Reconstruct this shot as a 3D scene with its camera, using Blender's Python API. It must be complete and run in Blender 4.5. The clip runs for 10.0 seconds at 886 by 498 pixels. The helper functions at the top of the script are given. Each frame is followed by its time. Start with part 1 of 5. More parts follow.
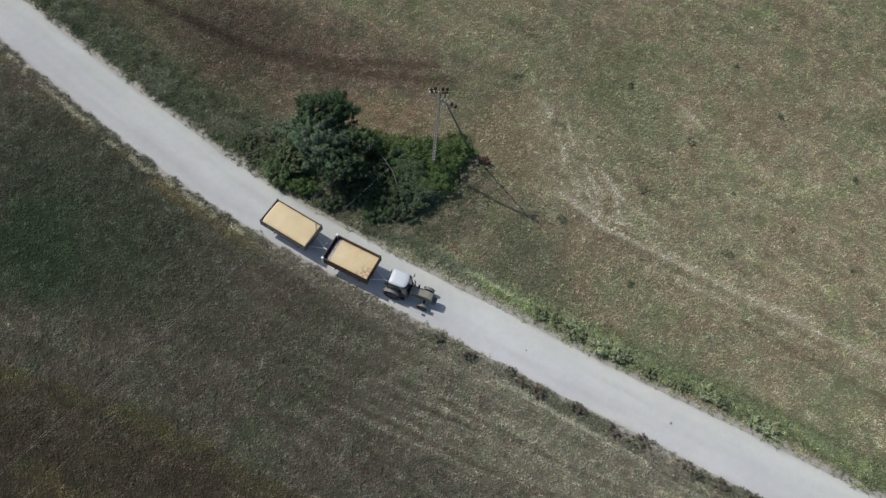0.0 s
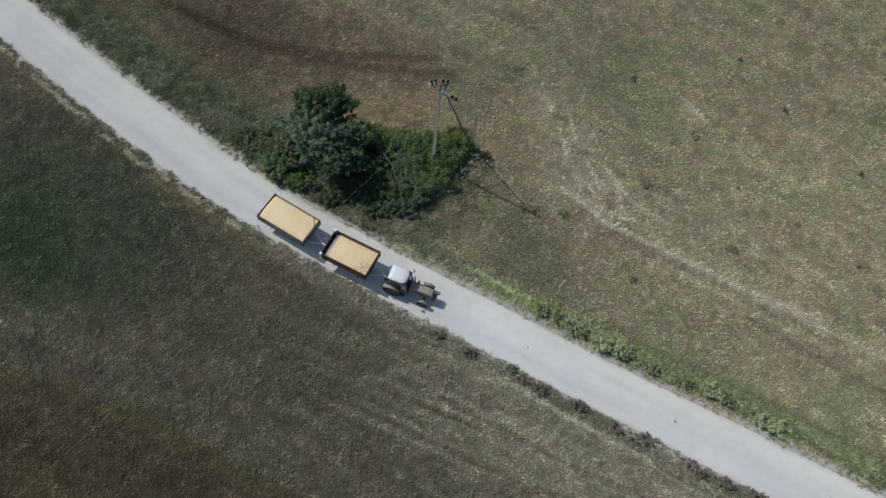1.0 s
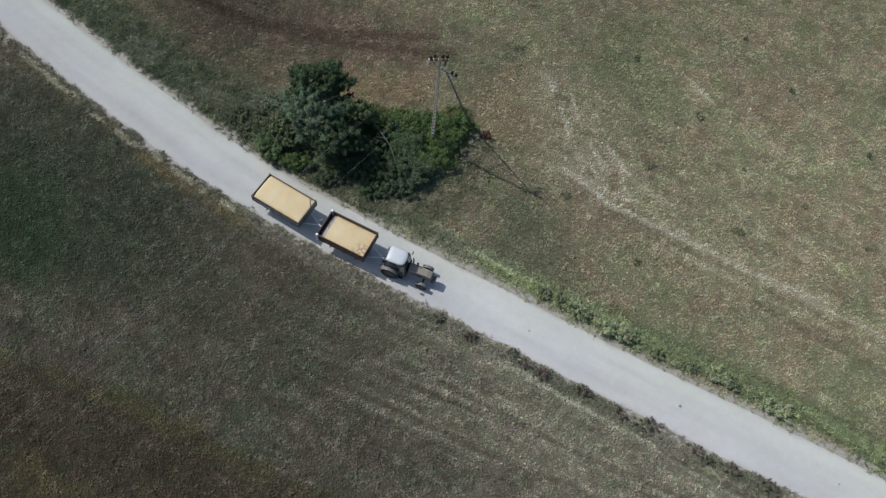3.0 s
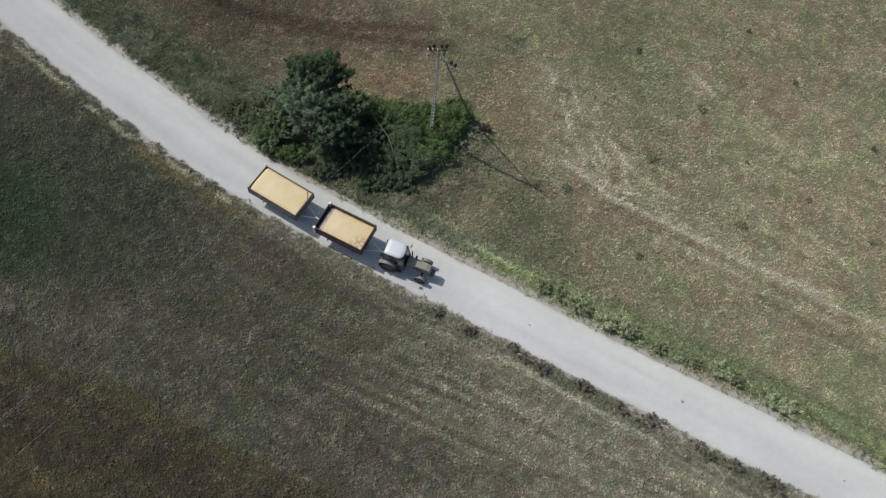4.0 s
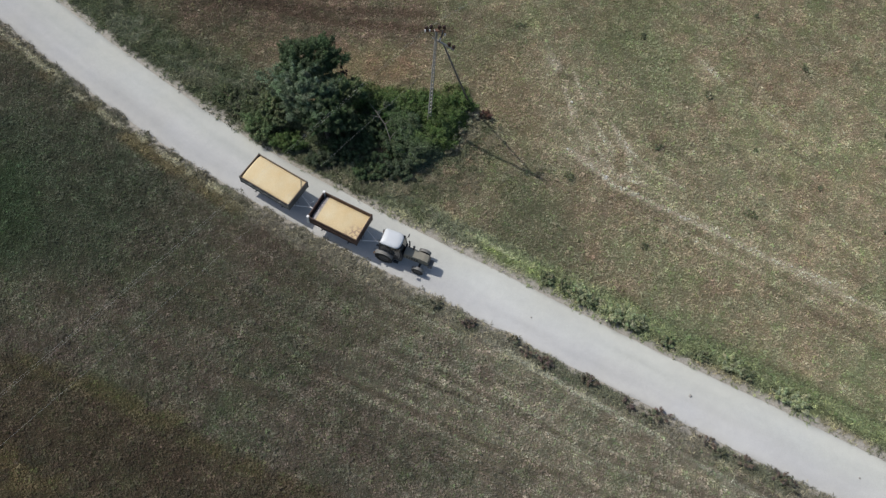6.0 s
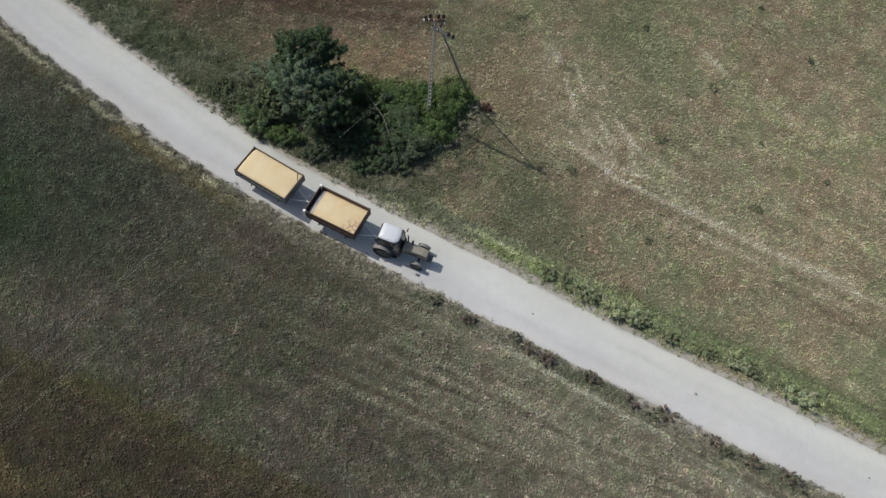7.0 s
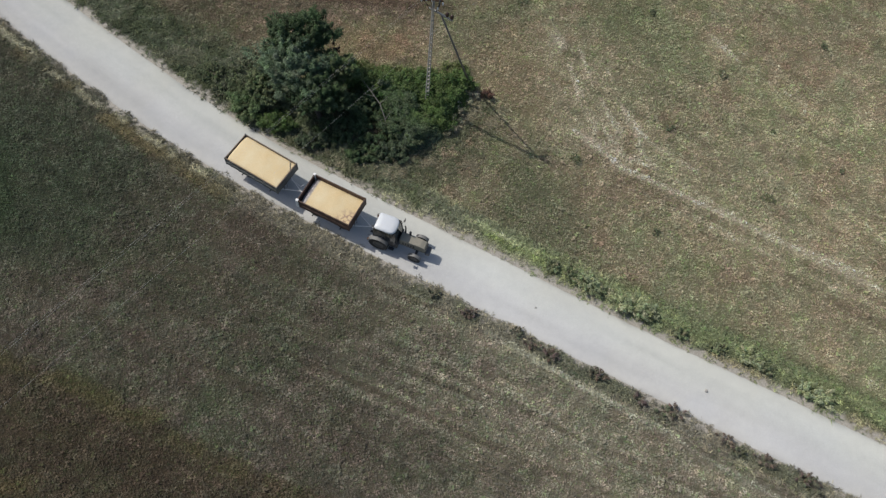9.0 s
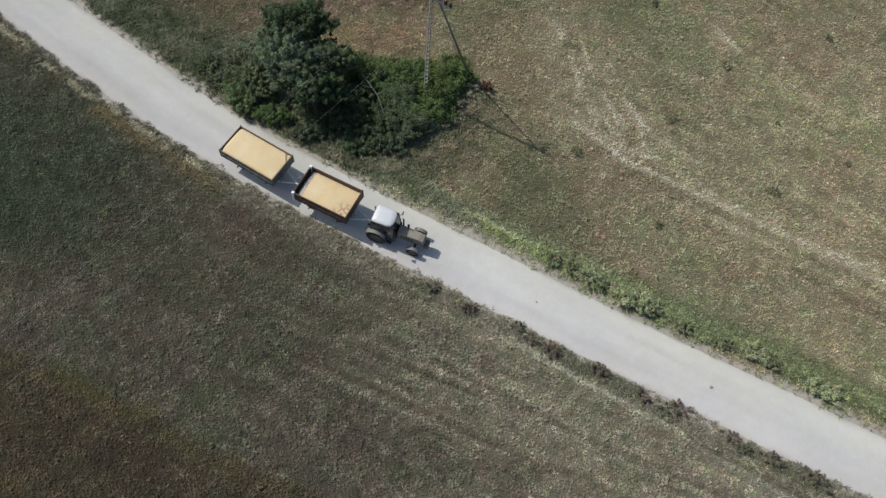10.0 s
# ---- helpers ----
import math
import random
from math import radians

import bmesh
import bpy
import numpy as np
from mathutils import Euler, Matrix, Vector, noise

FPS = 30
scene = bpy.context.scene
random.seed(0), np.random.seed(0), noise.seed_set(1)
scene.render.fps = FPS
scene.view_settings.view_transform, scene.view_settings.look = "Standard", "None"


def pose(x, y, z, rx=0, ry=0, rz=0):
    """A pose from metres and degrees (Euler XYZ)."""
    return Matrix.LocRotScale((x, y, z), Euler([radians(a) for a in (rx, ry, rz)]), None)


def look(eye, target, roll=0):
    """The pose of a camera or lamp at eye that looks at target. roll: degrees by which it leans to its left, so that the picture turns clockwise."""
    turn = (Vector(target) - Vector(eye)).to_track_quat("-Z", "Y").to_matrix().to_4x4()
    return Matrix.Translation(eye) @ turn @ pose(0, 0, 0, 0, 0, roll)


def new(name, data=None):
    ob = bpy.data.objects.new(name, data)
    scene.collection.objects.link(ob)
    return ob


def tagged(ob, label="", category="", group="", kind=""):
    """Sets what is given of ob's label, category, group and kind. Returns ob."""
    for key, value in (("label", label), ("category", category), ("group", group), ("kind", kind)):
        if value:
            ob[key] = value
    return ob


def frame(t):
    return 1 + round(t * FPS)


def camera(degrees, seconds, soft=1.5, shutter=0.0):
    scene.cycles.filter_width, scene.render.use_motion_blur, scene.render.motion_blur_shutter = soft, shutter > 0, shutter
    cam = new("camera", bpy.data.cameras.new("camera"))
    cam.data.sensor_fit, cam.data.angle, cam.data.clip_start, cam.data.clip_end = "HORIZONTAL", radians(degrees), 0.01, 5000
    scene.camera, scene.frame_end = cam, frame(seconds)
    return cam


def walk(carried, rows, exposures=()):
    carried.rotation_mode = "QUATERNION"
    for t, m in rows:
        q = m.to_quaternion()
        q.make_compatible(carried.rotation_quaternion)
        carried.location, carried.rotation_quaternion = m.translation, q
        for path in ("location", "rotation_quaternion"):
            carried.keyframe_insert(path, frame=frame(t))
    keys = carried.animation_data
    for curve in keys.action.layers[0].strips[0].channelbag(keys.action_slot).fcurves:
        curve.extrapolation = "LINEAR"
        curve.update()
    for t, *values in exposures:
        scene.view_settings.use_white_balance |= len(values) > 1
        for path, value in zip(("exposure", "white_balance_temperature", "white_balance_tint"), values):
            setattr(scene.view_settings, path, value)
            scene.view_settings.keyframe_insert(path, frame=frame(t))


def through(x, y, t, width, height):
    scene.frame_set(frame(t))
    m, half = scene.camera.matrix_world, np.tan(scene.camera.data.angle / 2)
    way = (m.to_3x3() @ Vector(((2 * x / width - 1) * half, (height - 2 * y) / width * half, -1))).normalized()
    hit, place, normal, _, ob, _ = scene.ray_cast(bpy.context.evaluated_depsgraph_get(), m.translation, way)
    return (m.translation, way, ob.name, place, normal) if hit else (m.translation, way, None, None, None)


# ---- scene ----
cam = camera(60.9, 10.0, 1.35)
PATH = [
    (0, (1.051, 0.354, 59.599), (1.163, 1.205, 57.793), 8.6),
    (0.5, (1.076, 0.464, 59.117), (1.187, 1.315, 57.311), 8.6),
    (1, (1.008, 0.582, 58.54), (1.123, 1.429, 56.732), 8.8),
    (1.5, (0.96, 0.543, 58.048), (1.077, 1.388, 56.239), 9.0),
    (2, (1.029, 0.594, 57.63), (1.146, 1.43, 55.816), 9.0),
    (2.5, (0.981, 0.471, 57.193), (1.101, 1.303, 55.378), 9.2),
    (4, (1.12, 0.159, 55.691), (1.242, 0.992, 53.877), 9.4),
    (4.5, (1.258, 0.218, 55.144), (1.377, 1.05, 53.329), 9.1),
    (5, (1.271, 0.167, 54.58), (1.391, 1.002, 52.767), 9.1),
    (5.5, (1.515, 0.137, 54.038), (1.629, 0.975, 52.225), 8.7),
    (7, (1.71, 0.253, 52.136), (1.825, 1.094, 50.325), 8.7),
    (7.5, (1.959, 0.312, 51.501), (2.07, 1.156, 49.691), 8.4),
    (8, (2.12, 0.391, 50.864), (2.227, 1.238, 49.055), 8.2),
    (8.5, (2.047, 0.491, 50.308), (2.157, 1.336, 48.499), 8.3),
    (9, (2.131, 0.618, 49.731), (2.239, 1.461, 47.921), 8.2),
    (9.5, (2.232, 0.571, 49.174), (2.34, 1.416, 47.365), 8.1),
    (10, (2.338, 0.482, 48.504), (2.444, 1.331, 46.697), 8.0),
]
EXPOSURES = [(0.0, -0.10, 6250, 9), (2.5, -0.16, 6050, 8), (3.9, 0.0, 6300, 8), (5.5, -0.02, 6400, 9), (7.0, -0.04, 6450, 9), (8.0, 0.0, 6480, 9), (10.0, 0.01, 6520, 9)]
walk(cam, [(t, look(eye, target, roll)) for t, eye, target, roll in PATH], EXPOSURES)

# ---- light ----
SUN_DOWN = Vector((0.768, -0.408, -1.0)).normalized()      # the way the sunlight travels
world = bpy.data.worlds.new("sky")
scene.world = world
world.use_nodes = True
wn = world.node_tree
sky = wn.nodes.new("ShaderNodeTexSky")
sky.sky_type = "NISHITA"
sky.sun_disc = False
sky.sun_elevation = math.asin(-SUN_DOWN.z)
sky.sun_rotation = math.atan2(-SUN_DOWN.x, -SUN_DOWN.y)
sky.dust_density = 2.0
wn.nodes["Background"].inputs[1].default_value = 0.105
wn.links.new(sky.outputs[0], wn.nodes["Background"].inputs[0])
sun = new("sun", bpy.data.lights.new("sun", "SUN"))
sun.data.energy, sun.data.angle, sun.data.color = 3.2, radians(0.6), (1.0, 0.95, 0.88)
sun.matrix_world = look((0, 0, 80), Vector((0, 0, 80)) + SUN_DOWN)

# ---- small tools ----
rng = np.random.default_rng(7)


def mesh_from(name, V, F, mats, tint=None, smooth=False):
    """A mesh from arrays of corners and faces of one size; tint: a colour for each corner."""
    V, F = np.asarray(V, np.float32), np.asarray(F, np.int32)
    me = bpy.data.meshes.new(name)
    me.vertices.add(len(V))
    me.vertices.foreach_set("co", V.ravel())
    me.loops.add(F.size)
    me.loops.foreach_set("vertex_index", F.ravel())
    me.polygons.add(len(F))
    me.polygons.foreach_set("loop_start", np.arange(0, F.size, F.shape[1], dtype=np.int32))
    me.update(calc_edges=True)
    if smooth:
        me.polygons.foreach_set("use_smooth", np.ones(len(F), bool))
    if tint is not None:
        a = me.color_attributes.new("tint", "FLOAT_COLOR", "POINT")
        c = np.ones((len(V), 4), np.float32)
        c[:, :3] = tint
        a.data.foreach_set("color", c.ravel())
    for m in mats:
        me.materials.append(m)
    return me


def part(name, bm, material, parent=None, label="", smooth=False):
    """Links a bmesh as one mesh object, under a thing or a part."""
    me = bpy.data.meshes.new(name)
    bmesh.ops.recalc_face_normals(bm, faces=bm.faces)
    bm.to_mesh(me)
    bm.free()
    me.materials.append(material)
    if smooth:
        me.polygons.foreach_set("use_smooth", np.ones(len(me.polygons), bool))
    ob = new(name, me)
    if parent is not None:
        ob.parent = parent
    if label:
        tagged(ob, label)
    return ob


def box(bm, x0, x1, y0, y1, z0, z1, bevel=0.0, m=None):
    """A bevelled box added to bm."""
    r = bmesh.ops.create_cube(bm, size=1.0)
    bmesh.ops.transform(bm, matrix=(m or Matrix()) @ Matrix.Translation(((x0 + x1) / 2, (y0 + y1) / 2, (z0 + z1) / 2)) @ Matrix.Diagonal((x1 - x0, y1 - y0, z1 - z0, 1)), verts=r["verts"])
    if bevel:
        es = list({e for v in r["verts"] for e in v.link_edges})
        bmesh.ops.bevel(bm, geom=es, offset=bevel, segments=2, profile=0.6, affect="EDGES")
    return bm


def tube(bm, pts, radii, n=8):
    """A tapered tube through points."""
    pts = [Vector(p) for p in pts]
    rings = []
    for i, p in enumerate(pts):
        d = (pts[min(i + 1, len(pts) - 1)] - pts[max(i - 1, 0)]).normalized()
        a = d.cross(Vector((0.31, 0.87, 0.38))).normalized()
        b = d.cross(a)
        rings.append([bm.verts.new(p + radii[i] * (math.cos(2 * math.pi * k / n) * a + math.sin(2 * math.pi * k / n) * b)) for k in range(n)])
    for r, s in zip(rings, rings[1:]):
        for k in range(n):
            bm.faces.new((r[k], r[(k + 1) % n], s[(k + 1) % n], s[k]))
    bm.faces.new(rings[0][::-1])
    bm.faces.new(rings[-1])
    return bm


def lathe(bm, profile, n=28, m=None):
    """Turns a closed profile of (radius, y) round the y axis."""
    m = m or Matrix()
    rings = [[bm.verts.new(m @ Vector((r * math.cos(2 * math.pi * k / n), y, r * math.sin(2 * math.pi * k / n)))) for k in range(n)] for r, y in profile]
    for r, s in zip(rings, rings[1:] + rings[:1]):
        for k in range(n):
            bm.faces.new((r[k], r[(k + 1) % n], s[(k + 1) % n], s[k]))
    return bm


def extrude_outline(bm, pts, y0, y1, bevel=0.0):
    """A side view outline in x and z, given thickness from y0 to y1."""
    a = [bm.verts.new((x, y0, z)) for x, z in pts]
    b = [bm.verts.new((x, y1, z)) for x, z in pts]
    n = len(pts)
    fs = [bm.faces.new(a), bm.faces.new(b[::-1])] + [bm.faces.new((a[i], b[i], b[(i + 1) % n], a[(i + 1) % n])) for i in range(n)]
    if bevel:
        bmesh.ops.bevel(bm, geom=list({e for f in fs for e in f.edges}), offset=bevel, segments=2, profile=0.6, affect="EDGES")
    return bm


def value_noise(x, y, scale, seed):
    """Smooth random values from 0 to 1 over the plan, about scale metres across."""
    g = np.random.default_rng(seed).random((256, 256))
    u, v = np.asarray(x) / scale + 1000, np.asarray(y) / scale + 1000
    i, j = np.floor(u).astype(int), np.floor(v).astype(int)
    f, h = u - i, v - j
    f, h = f * f * (3 - 2 * f), h * h * (3 - 2 * h)
    i, j, i1, j1 = i % 256, j % 256, (i + 1) % 256, (j + 1) % 256
    return (g[i, j] * (1 - f) + g[i1, j] * f) * (1 - h) + (g[i, j1] * (1 - f) + g[i1, j1] * f) * h


def fractal(x, y, scale, seed, octaves=3):
    return sum(value_noise(x, y, scale / 2 ** k, seed + k) * 0.5 ** k for k in range(octaves)) / sum(0.5 ** k for k in range(octaves))


def soft(d, a, b):
    """0 below a, 1 above b, smooth between."""
    t = np.clip((d - a) / (b - a), 0, 1)
    return t * t * (3 - 2 * t)


# ---- plan of the road ----
KNOTS_SOUTH = [50.85, 42.6, 34.95, 28.5, 23.1, 17.88, 12.75, 7.60, 2.80]      # y of the south edge at x = -40, -30 ... 40
KNOTS_NORTH = [56.77, 48.71, 40.87, 33.83, 28.11, 22.89, 17.61, 12.72, 7.63]


def spline(x, knots):
    k = np.concatenate([[2 * knots[0] - knots[1]], knots, [2 * knots[-1] - knots[-2]]])
    x = np.asarray(x, float)
    u = np.clip((x + 40) / 10, 0, 7.9999)
    i = u.astype(int)
    f = u - i
    a, b, c, d = k[i], k[i + 1], k[i + 2], k[i + 3]
    y = 0.5 * (2 * b + (c - a) * f + (2 * a - 5 * b + 4 * c - d) * f * f + (3 * b - a - 3 * c + d) * f ** 3)
    y = np.where(x < -40, knots[0] + (x + 40) * (knots[1] - knots[0]) / 10, y)
    return np.where(x > 40, knots[-1] + (x - 40) * (knots[-1] - knots[-2]) / 10, y)


def south(x, y):
    """Metres beyond the road's south edge, into the south field."""
    return (spline(x, KNOTS_SOUTH) - y) * 0.87


def north(x, y):
    return (y - spline(x, KNOTS_NORTH)) * 0.87


def near_line(x, y, pts):
    """Distance to a line of points in the plan."""
    best = np.full(np.shape(x), 1e9)
    for (ax, ay), (bx, by) in zip(pts, pts[1:]):
        t = np.clip(((x - ax) * (bx - ax) + (y - ay) * (by - ay)) / ((bx - ax) ** 2 + (by - ay) ** 2), 0, 1)
        best = np.minimum(best, np.hypot(x - ax - t * (bx - ax), y - ay - t * (by - ay)))
    return best


LANE = [(15.6, 34.4), (17.1, 33.1), (19.2, 31.1), (23.5, 28.9), (28.0, 26.6), (34, 23.2), (42.5, 18.9), (60, 11.5)]
LANE_EAST = [(20.8, 27.7), (25.0, 25.6), (28.6, 23.6), (32.1, 21.4), (37.8, 18.0), (44, 14.6), (60, 6.0)]
STREAKS = [[(14.6, 45.2), (15.0, 42.9), (16.4, 38), (17.3, 34.5)], [(18.8, 40.6), (19.4, 37.5), (20.6, 34.5), (20.8, 32.8)], [(17.2, 35.6), (19.7, 31.7)], [(15.0, 34.8), (22.6, 30.6), (29, 26.0), (37, 22.4)], [(28, 45), (31, 41), (35, 38)],
           [(15.6, 40.8), (16.2, 37.0), (17.6, 33.6)], [(16.6, 42.6), (17.4, 39.0), (18.9, 35.2), (20.4, 31.6)], [(17.5, 38.0), (19.0, 34.8), (21.9, 31.2)], [(19.8, 36.4), (21.5, 33.6), (25.0, 31.0)]]
TRACKS_SOUTH = [[(-16, 21.8), (-4.9, 17.6), (9.5, 12.05), (24, 6.2), (34, 2)], [(-14, 18.9), (-3.2, 14.85), (7.2, 10.2), (20, 5.0)], [(0.9, 20.5), (5.0, 19.0), (9.0, 17.0)], [(1.0, 16.8), (3.9, 15.5), (7.7, 13.5), (14, 10.4)]]
ARC = [(-30, 58), (-17.9, 51.1), (-12.2, 48.6), (-4.4, 47.0), (5.6, 46.5)]
ARC_OUTER = [(-21, 53.1), (-13.9, 49.6), (-5.5, 48.3), (4, 48.4)]


def blend(c, rgb, w):
    return c * (1 - w[:, None]) + np.asarray(rgb) * w[:, None]


def blob(x, y, cx, cy, rx, ry, turn=0.0):
    """1 in the middle of a patch of ground, falling to 0 at its ragged edge."""
    c, s = math.cos(radians(turn)), math.sin(radians(turn))
    u, v = (x - cx) * c + (y - cy) * s, -(x - cx) * s + (y - cy) * c
    d = np.hypot(u / rx, v / ry) + 0.7 * (fractal(x, y, 6.0, 91) - 0.5)
    return 1 - soft(d, 0.45, 1.25)


def plant_colour(x, y):
    """The colour of what grows or lies at a place of the plan, with a little shade put in."""
    n1, n2, n3 = fractal(x, y, 9.0, 11), fractal(x, y, 3.2, 23), fractal(x, y, 1.1, 37)
    dn, ds = north(x, y), south(x, y)
    # long faint streaks left by the machines
    st_n = fractal((x * 0.86 - y * 0.51) / 6, x * 0.51 + y * 0.86, 1.5, 131)
    st_s = fractal((x * 0.91 - y * 0.41) / 9, x * 0.41 + y * 0.91, 1.1, 141)
    # north field: dry stubble with green weeds between
    c = np.tile(np.array((0.318, 0.285, 0.193)), (len(x), 1))
    c = blend(c, (0.222, 0.232, 0.132), 0.5 * soft(n1 * 0.3 + n2 * 0.4 + n3 * 0.3, 0.46, 0.62))
    c = blend(c, (0.255, 0.200, 0.133), 0.35 * soft(1 - n1 * 0.25 - n2 * 0.4 - n3 * 0.35, 0.50, 0.64))
    c = c * (0.78 + 0.44 * st_n)[:, None]
    # small patches: reddish dead stalks, green weeds, thin and dense growth
    m1, m2 = fractal(x, y, 1.3, 201) - 0.5, fractal(x, y, 0.75, 211) - 0.5
    patchy = 1 + m1[:, None] * np.array((0.24, 0.04, 0.12)) + (0.45 * m2)[:, None]
    stroke = fractal((x * 0.80 - y * 0.60) / 5, x * 0.60 + y * 0.80, 0.5, 221, 2) - 0.5
    patchy_n = patchy + (0.6 * stroke * blob(x, y, 26, 32, 20, 9, -28))[:, None]
    c = c * patchy_n
    # mottling of a stride or less: weeds coming up green, dead leaf lying red-brown, bleached straw
    k1, k2, k3 = fractal(x, y, 1.9, 311), fractal(x, y, 1.0, 321), fractal(x, y, 0.7, 331)
    mottle = np.ones((len(x), 3))
    mottle = blend(mottle, (0.88, 1.0, 0.84), 0.7 * soft(k1 * 0.5 + k2 * 0.5, 0.52, 0.68))
    mottle = blend(mottle, (0.93, 0.88, 0.86), 0.75 * soft(1 - k1 * 0.5 - k3 * 0.5, 0.52, 0.68))
    mottle = blend(mottle, (1.10, 1.09, 1.09), 0.75 * soft(k3 * 0.6 + (1 - k2) * 0.4, 0.54, 0.70))
    c = c * mottle
    c = blend(c, (0.192, 0.145, 0.108) * (2 * patchy - 1), 0.75 * blob(x, y, -9, 49.5, 17, 6.0, -12))
    c = blend(c, (0.315, 0.242, 0.150) * (2 * patchy - 1), 0.8 * blob(x, y, -0.5, 42.3, 5.5, 2.6, -5))
    c = blend(c, (0.185, 0.212, 0.115), 0.45 * blob(x, y, 24, 44, 5, 9, 20) * soft(n2, 0.3, 0.6))
    c = blend(c, (0.360, 0.285, 0.185), 0.55 * blob(x, y, 11.5, 40, 4.0, 4.5, 20))
    c = blend(c, (0.158, 0.172, 0.105), 0.6 * blob(x, y, 12.5, 27.5, 5, 3.4, -28))
    c = blend(c, (0.430, 0.385, 0.270), 0.8 * blob(x, y, 16.5, 37, 3.2, 7.8, 14) * soft(stroke + n3, 0.20, 0.6))
    c = blend(c, (0.480, 0.440, 0.350), 0.8 * blob(x, y, 14.9, 43.4, 0.55, 0.9, 30))
    c = blend(c, (0.390, 0.348, 0.240), 0.5 * blob(x, y, 25, 33, 17, 8, -28) * soft(n3 * 0.5 + n2 * 0.5, 0.30, 0.65))
    c = blend(c, (0.440, 0.385, 0.285), 0.4 * blob(x, y, 18.0, 34.0, 2.2, 3.6, 28) * soft(n3 + m2, 0.3, 0.6))
    for line in STREAKS:
        c = blend(c, (0.510, 0.460, 0.350), 0.85 * (1 - soft(near_line(x, y, line) + 0.5 * (n2 - 0.5), 0.05, 0.28)) * soft(n3, 0.25, 0.45))
    lane = near_line(x, y, LANE) + 0.45 * (n2 - 0.5)
    c = blend(c, (0.480, 0.420, 0.310), 0.3 * (1 - soft(lane, 0.2, 1.1)) * soft(n3 + m2, 0.38, 0.62))
    c = blend(c, (0.560, 0.500, 0.390), 0.95 * (1 - soft(near_line(x, y, LANE) + 0.2 * (n2 - 0.5), 0.12, 0.32)) * soft(n3 + 0.4 * m2, 0.0, 0.22) * (1 - 0.5 * soft(x, 26, 33)))
    lane = near_line(x + 0.75, y + 1.3, LANE[2:]) + 0.4 * (n2 - 0.5)
    c = blend(c, (0.480, 0.420, 0.310), 0.55 * (1 - soft(lane, 0.08, 0.36)) * soft(n3 + 0.6 * m2, 0.38, 0.58))
    c = blend(c, (0.190, 0.160, 0.105), 0.25 * (1 - soft(near_line(x + 0.4, y + 0.65, LANE[2:]), 0.1, 0.5)))
    c = blend(c, (0.160, 0.130, 0.090), (0.25 + 0.4 * soft(x, 26, 34)) * (1 - soft(near_line(x, y, LANE_EAST) + 0.4 * (n2 - 0.5), 0.12, 0.5)) * soft(n3, 0.25, 0.5))
    for line in (ARC, ARC_OUTER):
        c = blend(c, (0.115, 0.080, 0.057), 0.6 * (1 - soft(near_line(x, y, line), 0.2, 0.8)))
    c = c * np.array((1.15, 1.075, 1.085))
    # lighter eastward, darker westward; cloud shade put into the colour dims the north-east
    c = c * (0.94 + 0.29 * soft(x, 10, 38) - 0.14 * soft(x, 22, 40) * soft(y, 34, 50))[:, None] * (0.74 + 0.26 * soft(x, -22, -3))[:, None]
    # verge on the north side
    edge = dn + 1.2 * (n2 - 0.5)
    wide = np.interp(x, [-40, -16, -12, -3, 4, 9, 40], [4.5, 5.5, 6.0, 4.0, 2.4, 2.6, 2.6])
    on_verge = 1 - soft(edge, wide * 0.7, wide * 1.15)
    c = blend(c, (0.125, 0.148, 0.082), 0.85 * on_verge)
    c = blend(c, (0.255, 0.255, 0.185), 0.55 * on_verge * soft(n3, 0.48, 0.62))
    c = blend(c, (0.215, 0.198, 0.140), 0.55 * on_verge * soft(k1 * 0.6 + k3 * 0.4, 0.50, 0.62))
    c = blend(c, (0.055, 0.072, 0.038), 0.6 * on_verge * soft(m1 - m2, 0.02, 0.22) * (1 - soft(x, 0, 6)))
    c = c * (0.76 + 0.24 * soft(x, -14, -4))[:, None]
    c = blend(c, (0.250, 0.243, 0.168), 0.6 * (1 - soft(edge, wide * 0.7, wide * 1.15)) * soft(n2, 0.45, 0.62) * soft(x, -2, 5))
    c = blend(c, (0.280, 0.325, 0.125), 0.92 * (1 - soft(np.abs(edge - 1.3), 0.3, 0.8)) * soft(x, 7.5, 9) * (1 - soft(x, 13, 18)) * soft(n3, 0.3, 0.55))
    c = blend(c, (0.205, 0.212, 0.112), 0.6 * (1 - soft(np.abs(edge - 1.8), 0.5, 1.4)) * soft(x, 14, 20))
    c = blend(c, (0.400, 0.355, 0.260), 0.7 * (1 - soft(np.abs(edge - 0.6), 0.2, 0.6)) * soft(n2, 0.45, 0.6) * soft(x, -2, 4))
    c = blend(c, (0.500, 0.490, 0.310), 0.85 * (1 - soft(np.abs(dn - 1.55 + 0.3 * (n2 - 0.5)), 0.08, 0.28)) * soft(x, 6, 8) * (1 - soft(x, 13, 16)))
    c = blend(c, (0.295, 0.315, 0.165), 0.65 * on_verge * soft(x, 7, 12) * soft(n3 + 0.5 * m1, 0.25, 0.5))
    c = blend(c, (0.225, 0.245, 0.140), 0.35 * (1 - soft(dn, 3.5, 9)) * soft(x, 13, 19) * soft(n2, 0.3, 0.55))
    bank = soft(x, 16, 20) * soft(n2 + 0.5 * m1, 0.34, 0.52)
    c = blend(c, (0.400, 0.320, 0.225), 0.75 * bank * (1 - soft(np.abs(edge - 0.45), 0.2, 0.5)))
    # the small bank's shadow, put into the colour as a dark line
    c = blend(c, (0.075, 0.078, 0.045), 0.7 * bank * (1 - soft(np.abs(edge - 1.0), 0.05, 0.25)))
